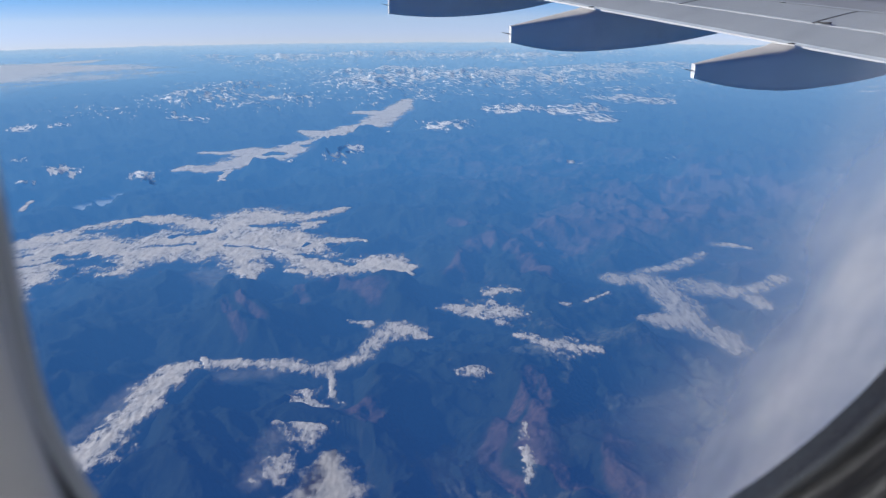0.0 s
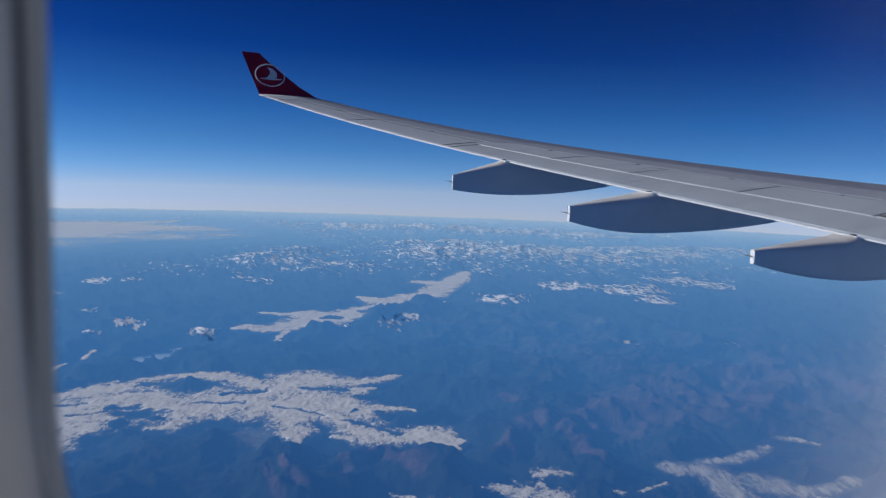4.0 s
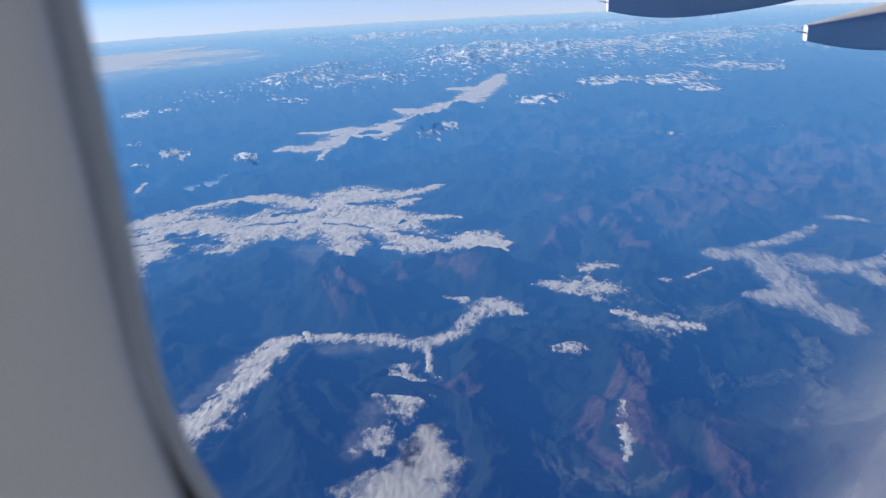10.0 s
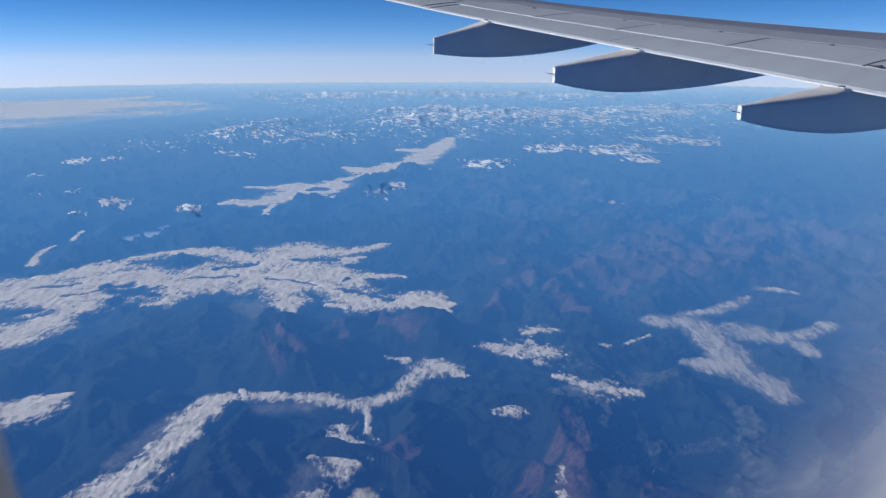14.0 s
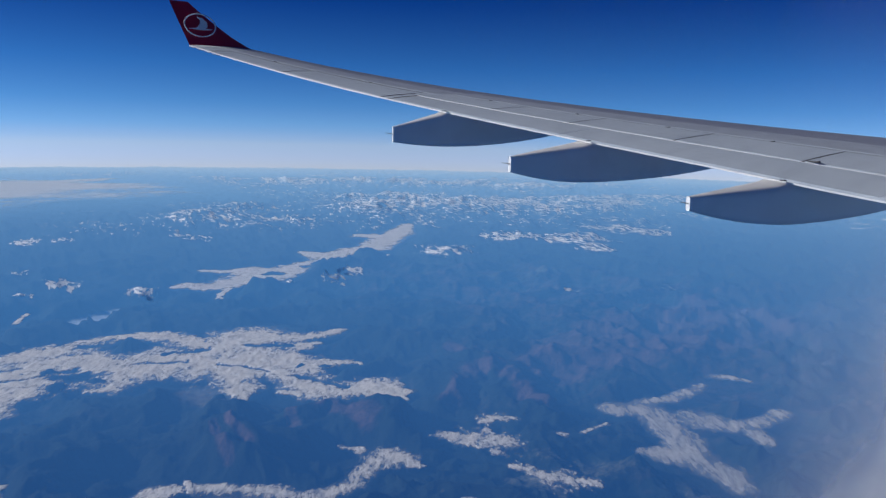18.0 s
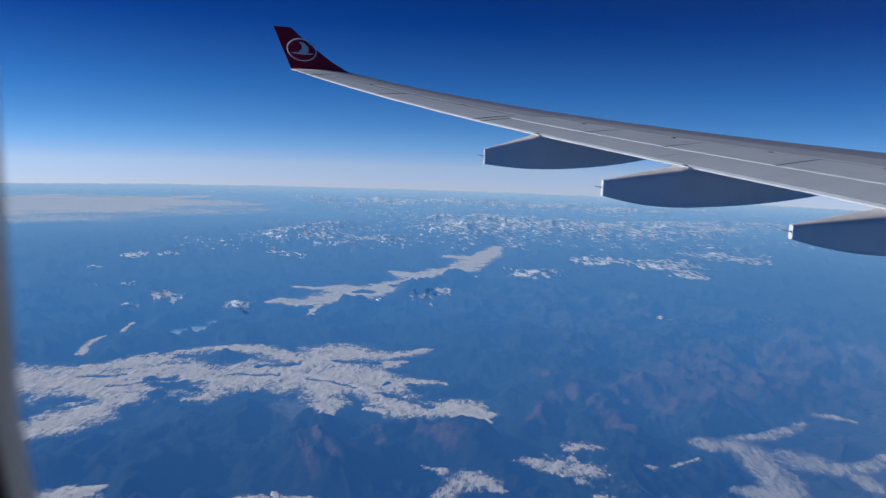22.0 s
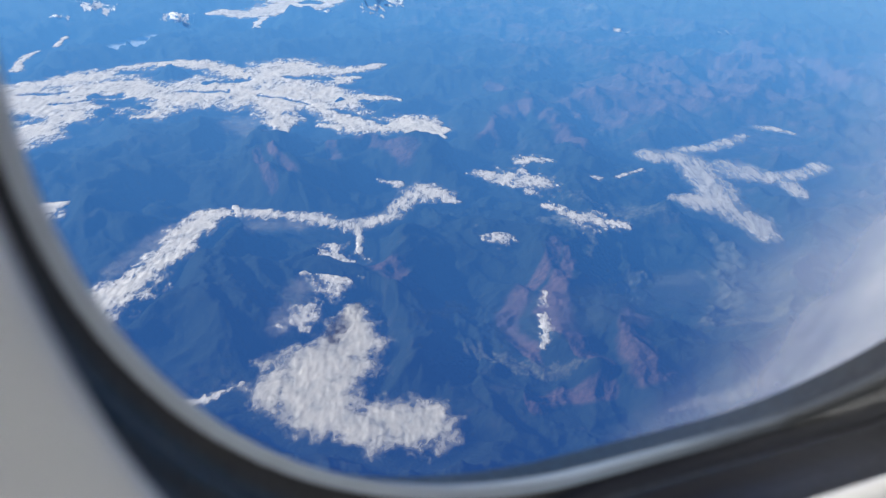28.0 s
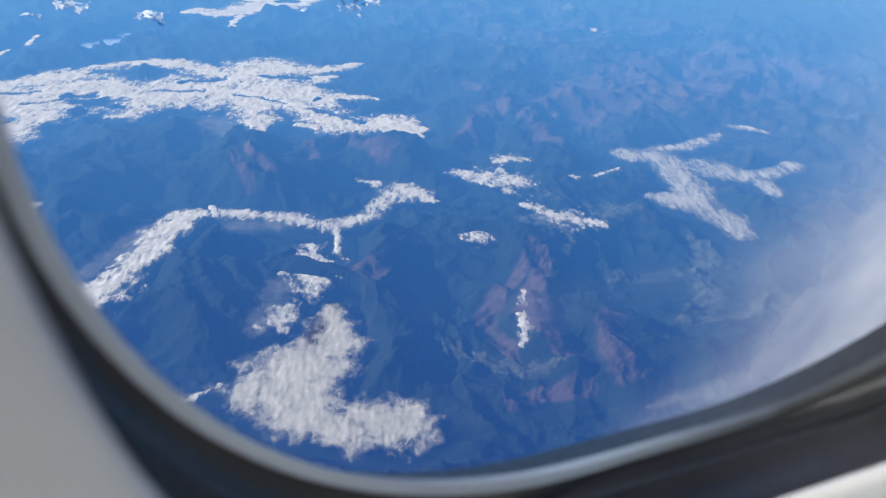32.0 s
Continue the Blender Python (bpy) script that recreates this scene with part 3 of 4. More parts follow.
BROWN_FAR = [[(170, 286, 5), (192, 310, 6), (212, 325, 6)],
             [(118, 299, 6), (128, 276, 5)],
             [(68, 293, 3), (62, 269, 3)],
             [(78, 293, 3), (74, 272, 3)],
             [(107, 309, 3), (101, 284, 3)],
             [(258, 311, 30), (341, 333, 50), (435, 345, 60)]]
BROWN = BROWN_NEAR + BROWN_FAR
GREEN = [[(155, 188, 6), (152, 170, 7), (145, 155, 6), (155, 153, 5)],
         [(166, 169, 5), (174, 164, 4), (185, 161, 5)],
         [(211, 176, 6), (198, 157, 6), (183, 142, 6), (167, 129, 6)],
         [(173, 127, 5), (181, 127, 5), (195, 127, 5)],
         [(80, 150, 4), (97, 150, 3), (107, 138, 4), (115, 132, 3)],
         [(150, 203, 6), (154, 186, 6)],
         [(172, 212, 9), (192, 197, 9)],
         [(360, 526, 14), (439, 543, 12)]]
TARN = [(29, 530, 6), (46, 539, 9), (64, 557, 6)]
ALL_FOG = [TARN] + [c for f in FOGS if f[0] not in ("mist", "cloud_scrap", "cloud_puff") for c in f[1]]


def close_to(x, y, chain, reach):
    """Which points lie in the box round a chain, widened by reach radii."""
    p = np.array(chain)
    e = p[:, 2].max() * reach
    return np.nonzero((x > p[:, 0].min() - e) & (x < p[:, 0].max() + e) & (y > p[:, 1].min() - e) & (y < p[:, 1].max() + e))


def relief(x, y):
    """Height of the land above its base, and how brown, green and wet it is."""
    r = np.hypot(x, y)
    az = np.degrees(np.arctan2(x, y))
    wx, wy = x + 9 * fbm(x, y, 60, 3, 71), y + 9 * fbm(x, y, 60, 3, 83)
    hills = ridged(wx, wy, 66, 5, 5, 0.46) * 13 + ridged(wx, wy, 24, 4, 29, 0.5) * 4.6 - 3.6
    hills = hills + fbm(x, y, 6, 3, 43, 0.55) * np.where(r < 700, 0.2, 0.0)
    big = ridged(wx * 0.9, wy, 210, 6, 11, 0.55)
    alps = smooth(r, 780, 1100) * smooth(az, -12, 8) * (1 - smooth(r, 2100, 2900) * 0.5)
    alps = alps * (0.35 + 0.65 * smooth(fbm(x, y, 420, 3, 97), -0.35, 0.5)) * (1 - 0.55 * smooth(az, 33, 60))
    h = hills * (1 - 0.35 * smooth(r, 500, 1500)) + alps * big * 17
    crag = ridged(wx, wy, 55, 5, 91, 0.6)
    far = smooth(r, 1050, 1350)
    cold = alps * smooth(big * 0.45 + crag * 0.85 + 0.1 * far * smooth(az, 10, 20), 0.42, 0.72)
    for chain, top in RIDGES:
        w = close_to(x, y, chain, 1.6)
        crest = smooth(along(x[w], y[w], chain)[0], -0.5, 1.0)
        h[w] = np.maximum(h[w] * (1 - 0.5 * crest), 0) + crest * top * (0.62 + 0.6 * (ridged(wx[w], wy[w], 26, 4, 61, 0.42) - 0.4))
    for px, py, pr, top in PEAKS:
        top = top * 0.30
        w = close_to(x, y, [(px, py, pr)], 2.6)
        d = np.hypot(x[w] + 0.5 * (wx[w] - x[w]) - px, (y[w] + 0.5 * (wy[w] - y[w]) - py) * 0.8) / (pr * 1.15)
        k = np.exp(-d * d * 1.2)
        h[w] = h[w] * (1 - 0.6 * k) + k * top * (0.35 + 0.6 * ridged(wx[w], wy[w], pr * 1.0, 5, 53))
        cold[w] = np.maximum(cold[w], smooth(k * (0.45 + 0.9 * ridged(wx[w], wy[w], pr * 0.45, 5, 91, 0.62)), 0.24, 0.62))
    floor = np.zeros_like(h)
    for chain in ALL_FOG:
        w = close_to(x, y, [(a, b, e + 10) for a, b, e in chain], 2.6)
        m, rad = along(x[w], y[w], chain)
        slim = np.clip((9.0 - rad) / 6.0, 0, 1)      # narrow strips lie in wide, open valleys
        floor[w] = np.maximum(floor[w], smooth(m * rad, -1.1 * rad - 4.0 - 11.0 * slim, -0.3 * rad - 3.5 * slim))
    h = h * (1 - 0.9 * floor) + floor * 0.4
    for px, py, pr, top in ISLANDS:
        w = close_to(x, y, [(px, py, pr)], 2.2)
        d = np.hypot((wx[w] - px - 2) * 0.75, (wy[w] - py) * 1.15) / pr
        h[w] = np.maximum(h[w], top * 0.8 * np.exp(-d * d) * (0.8 + 0.4 * ridged(wx[w], wy[w], 9, 3, 57)))
    w = close_to(x, y, TARN, 1.5)
    wet, brown, green = np.zeros_like(h), np.zeros_like(h), np.zeros_like(h)
    wet[w] = smooth(along(x[w] + 0.25 * (wx[w] - x[w]), y[w] + 0.25 * (wy[w] - y[w]), TARN)[0], -0.1, 0.15)
    h = h * (1 - smooth(wet, 0, 0.6)) + wet * 0.2
    for chain in BROWN:
        w = close_to(x, y, chain, 1.6)
        brown[w] = np.maximum(brown[w], smooth(along(wx[w], wy[w], chain)[0], -0.5, 0.5))
    for chain in GREEN:
        w = close_to(x, y, chain, 1.7)
        green[w] = np.maximum(green[w], smooth(along(wx[w], wy[w], chain)[0], -0.6, 0.6))
    brown = np.maximum(brown, 0.5 * smooth(x, 150, 330) * (1 - smooth(r, 620, 820)))
    return np.maximum(h, 0.0), brown, green, wet, cold * (1 - floor)


def build_ground():
    az = np.radians(np.concatenate([np.arange(-22, 74, 0.115), np.arange(74, 338, 2.2)]))
    rr = [0.01, 3, 12, 25, 40, 55, 70, 82, 90]
    while rr[-1] < 4720:
        rr.append(rr[-1] + max(0.55, rr[-1] ** 2 * 1.55e-5))
    rr = np.array(rr)
    a, r = np.meshgrid(az, rr)
    x, y = r * np.sin(a), r * np.cos(a)
    h, brown, green, wet, cold = relief(x, y)
    z = -HGT - CURVE * r * r + h
    n, m = len(az), len(rr)
    i, j = np.meshgrid(np.arange(n), np.arange(m - 1))
    k = (i + 1) % n
    faces = np.stack([j * n + i, j * n + k, (j + 1) * n + k, (j + 1) * n + i], -1).reshape(-1, 4)[:, ::-1]
    ob = sheet("ground", np.stack([x, y, z], -1).reshape(-1, 3), faces, LAND,
               [("cover", "FLOAT_VECTOR", np.stack([brown, green, wet], -1).reshape(-1, 3)),
                ("snowcap", "FLOAT", cold.reshape(-1))])
    return tagged(ob, "blue-hazed forested mountains with brown slopes and snowy peaks", "mountains", kind="structure")


def build_fog(name, chains, cell, top, material, label, seed, lift=5.2):
    near = (HGT - lift) / (HGT - 5.2)      # higher cloud stands closer in plan for the same bearing
    chains = [[(a * near, b * near, e * near) for a, b, e in c] for c in chains]
    pts = np.array([p for c in chains for p in c])
    pad = pts[:, 2].max() * 1.1 + 3 * cell
    xs = np.arange(pts[:, 0].min() - pts[:, 2].max() - pad, pts[:, 0].max() + pts[:, 2].max() + pad, cell)
    ys = np.arange(pts[:, 1].min() - pts[:, 2].max() - pad, pts[:, 1].max() + pts[:, 2].max() + pad, cell)
    x, y = np.meshgrid(xs, ys)
    size = max(4.0, float(np.median(pts[:, 2])) * 1.3)
    wx, wy = x + fbm(x, y, size * 0.8, 5, seed, 0.62) * size * 0.17, y + fbm(x, y, size * 0.8, 5, seed + 9, 0.62) * size * 0.17
    each = np.stack([along(wx, wy, c)[0] for c in chains])
    m, owner = each.max(0), each.argmax(0)
    m = m + 0.3 * fbm(x * 0.8 - 0.3 * y, y * 0.8, size * 0.55, 4, seed + 20, 0.5) + (0.06 if size > 6 else -0.06)
    if name in ("cloud_puff", "cloud_scrap"):
        m = m + 0.75 * fbm(x, y * 0.7, 4.2, 4, seed + 31, 0.6) - 0.22      # scattered shreds, not one body
    for hole in HOLES:
        if name in ("fog_bank", "lake_fog", "valley_fog"):
            m = np.minimum(m, 0.05 - along(wx, wy, hole)[0])
    dens = np.clip((m + 1.0) / 1.75, 0, 1)
    puff = np.abs(fbm(x * 1.3 - 0.6 * y, y * 0.55, max(2.8, size * 0.5), 4, seed + 40, 0.5))
    r = np.hypot(x, y)
    base = -HGT - CURVE * r * r
    z = base + lift - 1.2 + 0.16 * top * np.clip(m + 1.0, 0, 1) + (0.1 + dens) * top * 0.045 * puff
    keep = m > -0.95
    cells = keep[:-1, :-1] | keep[1:, :-1] | keep[:-1, 1:] | keep[1:, 1:]
    n = len(xs)
    jj, ii = np.nonzero(cells)
    up = np.stack([jj * n + ii, jj * n + ii + 1, (jj + 1) * n + ii + 1, (jj + 1) * n + ii], -1)
    used, inv = np.unique(up, return_inverse=True)
    up = inv.reshape(-1, 4)
    co = np.stack([x, y, z], -1).reshape(-1, 3)[used]
    d = dens.reshape(-1)[used]
    low = co.copy()
    low[:, 2] -= 0.04 + 0.3 * top * d
    # rim walls along the border of the kept cells
    edges = np.concatenate([up[:, [0, 1]], up[:, [1, 2]], up[:, [2, 3]], up[:, [3, 0]]])
    key = np.sort(edges, 1)
    _, first, count = np.unique(key, axis=0, return_index=True, return_counts=True)
    rim = edges[first[count == 1]]
    k = len(co)
    walls = np.stack([rim[:, 1], rim[:, 0], rim[:, 0] + k, rim[:, 1] + k], -1)
    faces = np.concatenate([up, up[:, ::-1] + k, walls])
    co, mass = np.concatenate([co, low]), np.concatenate([d, 0 * d])
    kind, group = "stuff" if name == "mist" else "", "cloud puffs" if name == "cloud_puff" else ""
    if len(chains) == 1:
        return tagged(sheet(name, co, faces, material, [("cloud_mass", "FLOAT", mass)]), label, "mist" if name == "mist" else "cloud", kind=kind, group=group)
    # one lobe for each arm of the cloud, split along the cells
    thing = tagged(new(name), label, "mist" if name == "mist" else "cloud", kind=kind, group=group)
    mine = np.concatenate([owner.reshape(-1)[used]] * 2)[faces].min(1)
    for lobe in range(len(chains)):
        own = faces[mine == lobe]
        if len(own):
            keep_v, back = np.unique(own, return_inverse=True)
            sheet("fog_lobe", co[keep_v], back.reshape(-1, 4), material, [("cloud_mass", "FLOAT", mass[keep_v])], thing)
    return thing


build_ground()
for number, (fname, fchains, fcell, ftop, fmat, flabel) in enumerate(FOGS):
    build_fog(fname, fchains, fcell, ftop, fmat, flabel, 200 + 13 * number, {"mist": 11.0, "cloud_scrap": 12.5, "cloud_puff": 9.0}.get(fname, 5.2))

# ---------------------------------------------------------------- the wing
TE_Y = [0.0, 4.5, 6.6, 7.8, 9.6, 11.1, 13.0, 15.1, 17.0, 19.0, 21.0, 23.0, 24.6, 26.0]
TE_Z = [-1.5, -1.3, -1.1, -0.923, -0.636, -0.403, -0.107, 0.231, 0.554, 0.917, 1.309, 1.729, 2.085, 2.41]
RISE_Y, RISE = [5, 8, 12, 16, 20, 24, 26], [0.0742, 0.0742, 0.0429, 0.0147, -0.0167, -0.048, -0.055]    # washout: the chord's rise, tip set nose down


def te_x(y):
    """The trailing edge: swept outboard of the kink, nearly straight inboard."""
    return 14.93 - 0.364 * y if y > 6.9 else 14.93 - 0.364 * 6.9 - 0.02 * (6.9 - y)


def chord(y):
    return 7.3 - 0.241 * (y - 6.9) if y > 6.9 else 7.3 + 0.61 * (6.9 - y)


def te_z(y):
    return float(np.interp(y, TE_Y, TE_Z))


def rise(y):
    return float(np.interp(y, RISE_Y, RISE))


def top_of(u, y):
    """Upper surface over the trailing edge, in chords; u runs from 0 at the trailing edge to 1 at the nose."""
    return rise(y) * u + 0.064 * (u ** 0.85) * ((1 - u) ** 0.5) * 1.75 + 0.002


def under_of(u, y):
    return rise(y) * u - 0.055 * (u ** 1.3) * ((1 - u) ** 0.5) * 1.9 - 0.002


def wing_point(y, u, proud=0.0):
    c = chord(y)
    return Vector((te_x(y) + u * c, y, te_z(y) + top_of(u, y) * c + proud))


US = [0.0, 0.03, 0.08, 0.15, 0.22, 0.3, 0.4, 0.5, 0.6, 0.7, 0.8, 0.88, 0.94, 0.98, 1.0]
wing = tagged(new("aircraft_wing"), "long grey swept airliner wing with a red upturned tip", "wing")
ys = np.concatenate([np.linspace(0.35, 6.9, 8), np.linspace(7.6, 26.0, 40)])
rings = []
for y in ys:
    c = chord(y)
    rings.append([wing_point(y, u) for u in US] + [Vector((te_x(y) + u * c, y, te_z(y) + under_of(u, y) * c)) for u in US[-2::-1]])
part("wing_skin", loft(rings, True, True), WING, wing)


def strip(name, y0, y1, u0, u1, material, proud=0.006, thick=0.01, n=10, label=""):
    """A panel lying on the upper skin, with its own edges."""
    rings = []
    for i in range(n + 1):
        y = y0 + (y1 - y0) * i / n
        row = [wing_point(y, u0 + (u1 - u0) * k / 4, proud) for k in range(5)]
        rings.append(row + [p - Vector((0, 0, thick)) for p in row[::-1]])
    return part(name, loft(rings, True, True), material, wing, label, smooth=False)


# control surfaces and panels on the upper skin, each with a shadow gap under its edges
strip("aileron", 21.7, 24.9, 0.012, 0.24, WING)
strip("aileron", 17.9, 21.55, 0.012, 0.26, WING)
strip("flap", 12.9, 17.3, 0.012, 0.17, WING, n=14)
strip("flap", 7.2, 12.8, 0.012, 0.17, WING, n=14)
strip("flap", 0.6, 7.1, 0.012, 0.17, WING, n=8)
for y0, y1 in ((15.5, 17.6), (13.55, 15.45), (11.3, 13.5), (9.0, 11.25), (7.3, 8.95), (4.6, 7.1)):
    strip("spoiler", y0, y1, 0.185, 0.37, WING, 0.009, n=6)
for y0, y1, u0, u1 in ((24.93, 25.0, 0.0, 0.25), (21.59, 21.63, 0.0, 0.26), (17.56, 17.62, 0.0, 0.3), (17.83, 17.88, 0.0, 0.22), (21.7, 24.9, 0.243, 0.255), (17.9, 21.6, 0.263, 0.275)):
    strip("panel_gap", y0, y1, u0, u1, GAP, 0.004, 0.006, 6)
for y0, y1 in ((15.45, 15.5), (13.5, 13.55), (11.25, 11.3), (8.95, 9.0)):
    strip("panel_gap", y0, y1, 0.18, 0.37, GAP, 0.004, 0.006, 2)
strip("panel_gap", 7.3, 17.6, 0.372, 0.378, GAP, 0.003, 0.005, 16)
strip("panel_gap", 7.3, 17.6, 0.1765, 0.1785, WHITE, 0.006, 0.006, 16)
# box coat a little darker; the strip ahead has crest shade painted in
strip("wing_box", 0.6, 17.55, 0.395, 0.545, WING_BOX, 0.004, 0.006, 30, "grey coated wing box")
strip("crest_shade", 0.6, 17.55, 0.548, 0.90, WING_SHADE, 0.004, 0.006, 30, "grey skin darkened for shade at the crest")
strip("wing_box", 17.65, 25.6, 0.30, 0.50, WING_BOX, 0.004, 0.006, 16, "grey coated wing box")
strip("crest_shade", 17.65, 25.6, 0.503, 0.90, WING_SHADE, 0.004, 0.006, 16, "grey skin darkened for shade at the crest")
# the bright trailing edge: sun along it painted as a white strip
rings = []
for y in np.linspace(0.4, 25.98, 48):
    x, z = te_x(y), te_z(y)
    rings.append([Vector((x - 0.02, y, z + 0.012)), Vector((x + 0.05, y, z + 0.016)), Vector((x + 0.05, y, z - 0.02)), Vector((x - 0.02, y, z - 0.016))])
part("trailing_edge", loft(rings, True, True), WHITE, wing, "thin bright trailing edge", smooth=False)
# a small latch on the inner spoiler
bm = bmesh.new()
bmesh.ops.create_cube(bm, size=1.0)
bmesh.ops.transform(bm, verts=bm.verts, matrix=Matrix.Translation(wing_point(8.85, 0.188, 0.02)) @ Matrix.Diagonal((0.07, 0.34, 0.03, 1)))
bmesh.ops.bevel(bm, geom=bm.edges, offset=0.01, segments=2, affect="EDGES")
part("hinge_cover", bm, GAP, wing, "dark hinge cover", smooth=False)


for y in (8.2, 10.2, 12.2, 14.2, 16.4, 19.6, 23.2):
    bm = bmesh.new()
    bmesh.ops.create_cube(bm, size=1.0)
    u = 0.372 if y < 17 else 0.27
    bmesh.ops.transform(bm, verts=bm.verts, matrix=Matrix.Translation(wing_point(y, u, 0.012)) @ Matrix.Diagonal((0.09, 0.07, 0.016, 1)))
    bmesh.ops.bevel(bm, geom=bm.edges, offset=0.005, segments=1, affect="EDGES")
    part("hinge_cover", bm, GAP, wing, "small dark hinge cover", smooth=False)


def fairing(y, width, aft, belly, nose):
    """A flap track fairing: a pod hung under the trailing edge, with a flat sunlit deck behind the wing, upright sides and a square rear end.
    aft: x, top and bottom of the rear end; belly: x and z of the lowest point; nose: x and z of the front end."""
    (x0, z_top, z_low), (bx, bz), (nx, nz) = aft, belly, nose
    edge_x = te_x(y)
    pod = []
    for i in range(25):
        s = i / 24
        x = x0 + (nx - x0) * s
        if x < bx:
            k = (x - x0) / (bx - x0)
            low = z_low + (bz - z_low) * (1 - (1 - k) ** 1.9)
        else:
            k = (x - bx) / (nx - bx)
            low = bz + (nz - bz) * k ** 1.9
        if x < edge_x:
            roof = z_top + (te_z(y) - 0.03 - z_top) * (x - x0) / (edge_x - x0)
        else:
            u = (x - edge_x) / chord(y)
            roof = te_z(y) + (0.5 * under_of(u, y) + 0.5 * top_of(u, y)) * chord(y)
        roof = max(roof, low + 0.03)
        w = width * min(1.0, 0.16 + 0.84 * max(0.0, x - x0) / (edge_x - x0)) * (1 - max(0, s - 0.7) * 1.9)
        hgt = roof - low
        tilt = te_z(y + 0.5) - te_z(y - 0.5)
        half = [(0.0, 0.0), (0.5, 0.01), (0.84, 0.05), (0.97, 0.13), (1.0, 0.25), (1.0, 0.74), (0.985, 0.83), (0.94, 0.905), (0.85, 0.96), (0.68, 0.99), (0.4, 1.0), (0.0, 1.002)]
        pod.append([Vector((x, y + 0.5 * w * a * e, low + b * hgt + (tilt * 0.5 * w * a * e if b > 0.7 else 0))) for e, row in ((1, half), (-1, half[-2:0:-1])) for a, b in row])
    ob = part("flap_track_fairing", loft(pod, True, True), FAIRING, wing, "pale grey pod under the trailing edge")
    ob.data.set_sharp_from_angle(angle=radians(50))
    cap = []
    cen = sum(pod[0], Vector()) / len(pod[0])
    for dx, k in ((-0.02, 0.97), (-0.024, 1.0), (0.012, 1.03), (0.016, 1.01)):
        cap.append([cen + (p - cen) * k + Vector((dx, 0, 0)) for p in pod[0]])
    part("end_cap", loft(cap, True, True), WHITE, ob, "white rear end cap", smooth=False)
    bm = bmesh.new()
    bmesh.ops.create_cone(bm, cap_ends=True, segments=6, radius1=0.012, radius2=0.004, depth=0.2)
    bmesh.ops.transform(bm, verts=bm.verts, matrix=Matrix.Translation((x0 - 0.11, y, 0.5 * (z_top + z_low) + 0.02)) @ Matrix.Rotation(radians(-80), 4, "Y"))
    part("static_wick", bm, STEEL, ob, "thin static discharge wick")
    bm = bmesh.new()
    bmesh.ops.create_cube(bm, size=1.0)
    bmesh.ops.transform(bm, verts=bm.verts, matrix=Matrix.Translation((edge_x - 0.04, y - 0.35 * width, te_z(y) + 0.01)) @ Matrix.Diagonal((0.08, 0.09, 0.02, 1)))
    bmesh.ops.bevel(bm, geom=bm.edges, offset=0.006, segments=1, affect="EDGES")
    part("hinge_cover", bm, GAP, ob, "small dark hinge cover", smooth=False)
    return ob


fairing(15.90, 0.38, (7.85, -0.01, -0.37), (9.26, -0.46), (12.5, -0.14))
fairing(12.30, 0.54, (8.63, -0.53, -0.84), (10.46, -1.07), (14.4, -0.80))
fairing(8.69, 0.56, (9.66, -1.02, -1.25), (12.2, -1.58), (16.2, -1.30))

# the winglet, swept back and canted outwards
WL = [(0.0, 5.47, 7.48, 26.0, 2.42), (0.08, 5.45, 7.33, 26.1, 2.51), (0.25, 5.38, 6.9, 26.3, 2.79), (0.5, 5.27, 6.45, 26.56, 3.17),
      (0.75, 5.17, 6.03, 26.82, 3.55), (1.0, 5.07, 5.66, 27.05, 3.92)]
rings = []
for k, xa, xf, y, z in WL:
    th = 0.10 * (1 - k) + 0.035
    ring = []
    for s in (0.0, 0.15, 0.4, 0.7, 0.92, 1.0):
        ring.append(Vector((xa + (xf - xa) * s, y - th * math.sin(math.pi * min(1, s * 0.9 + 0.05)) * 0.5, z)))
    for s in (0.92, 0.7, 0.4, 0.15):
        ring.append(Vector((xa + (xf - xa) * s, y + th * math.sin(math.pi * min(1, s * 0.9 + 0.05)) * 0.5, z)))
    rings.append(ring)
winglet = part("winglet", loft(rings, True, True), RED, wing, "deep red upturned winglet")
winglet.data.set_sharp_from_angle(angle=radians(30))
# emblem on its inner face: a ring and a plain curved wing shape
across, up = Vector((1, 0, 0)), Vector((0, 0.72, 1.42)).normalized()
facing = across.cross(up).normalized()
if facing.y > 0:
    facing = -facing
hub = Vector((5.91, 26.47, 3.08)) + facing * 0.085
bm = loft([[hub + (across * 1.10 * math.cos(t) + up * 0.94 * math.sin(t)) * rad + facing * f for t in [2 * math.pi * i / 40 for i in range(40)]]
           for rad, f in ((0.47, -0.01), (0.47, 0.006), (0.432, 0.006), (0.432, -0.01))])
part("emblem_ring", bm, LOGO, winglet, "white ring emblem")
bm = bmesh.new()
curve = [(-0.36, -0.16), (-0.12, -0.12), (0.0, 0.05), (0.02, 0.2), (-0.07, 0.33), (0.1, 0.28), (0.22, 0.12), (0.22, -0.06), (0.14, -0.13), (0.36, -0.14), (0.3, -0.17), (0.0, -0.2)]
fr = [bm.verts.new(hub + across * a * 1.06 + up * b * 0.94 + facing * 0.006) for a, b in curve]
bk = [bm.verts.new(hub + across * a * 1.06 + up * b * 0.94 - facing * 0.01) for a, b in curve]
bm.faces.new(fr), bm.faces.new(bk[::-1])
for i in range(len(curve)):
    j = (i + 1) % len(curve)
    bm.faces.new((fr[i], fr[j], bk[j], bk[i]))
part("emblem", bm, LOGO, winglet, "plain white swept shape", smooth=False)
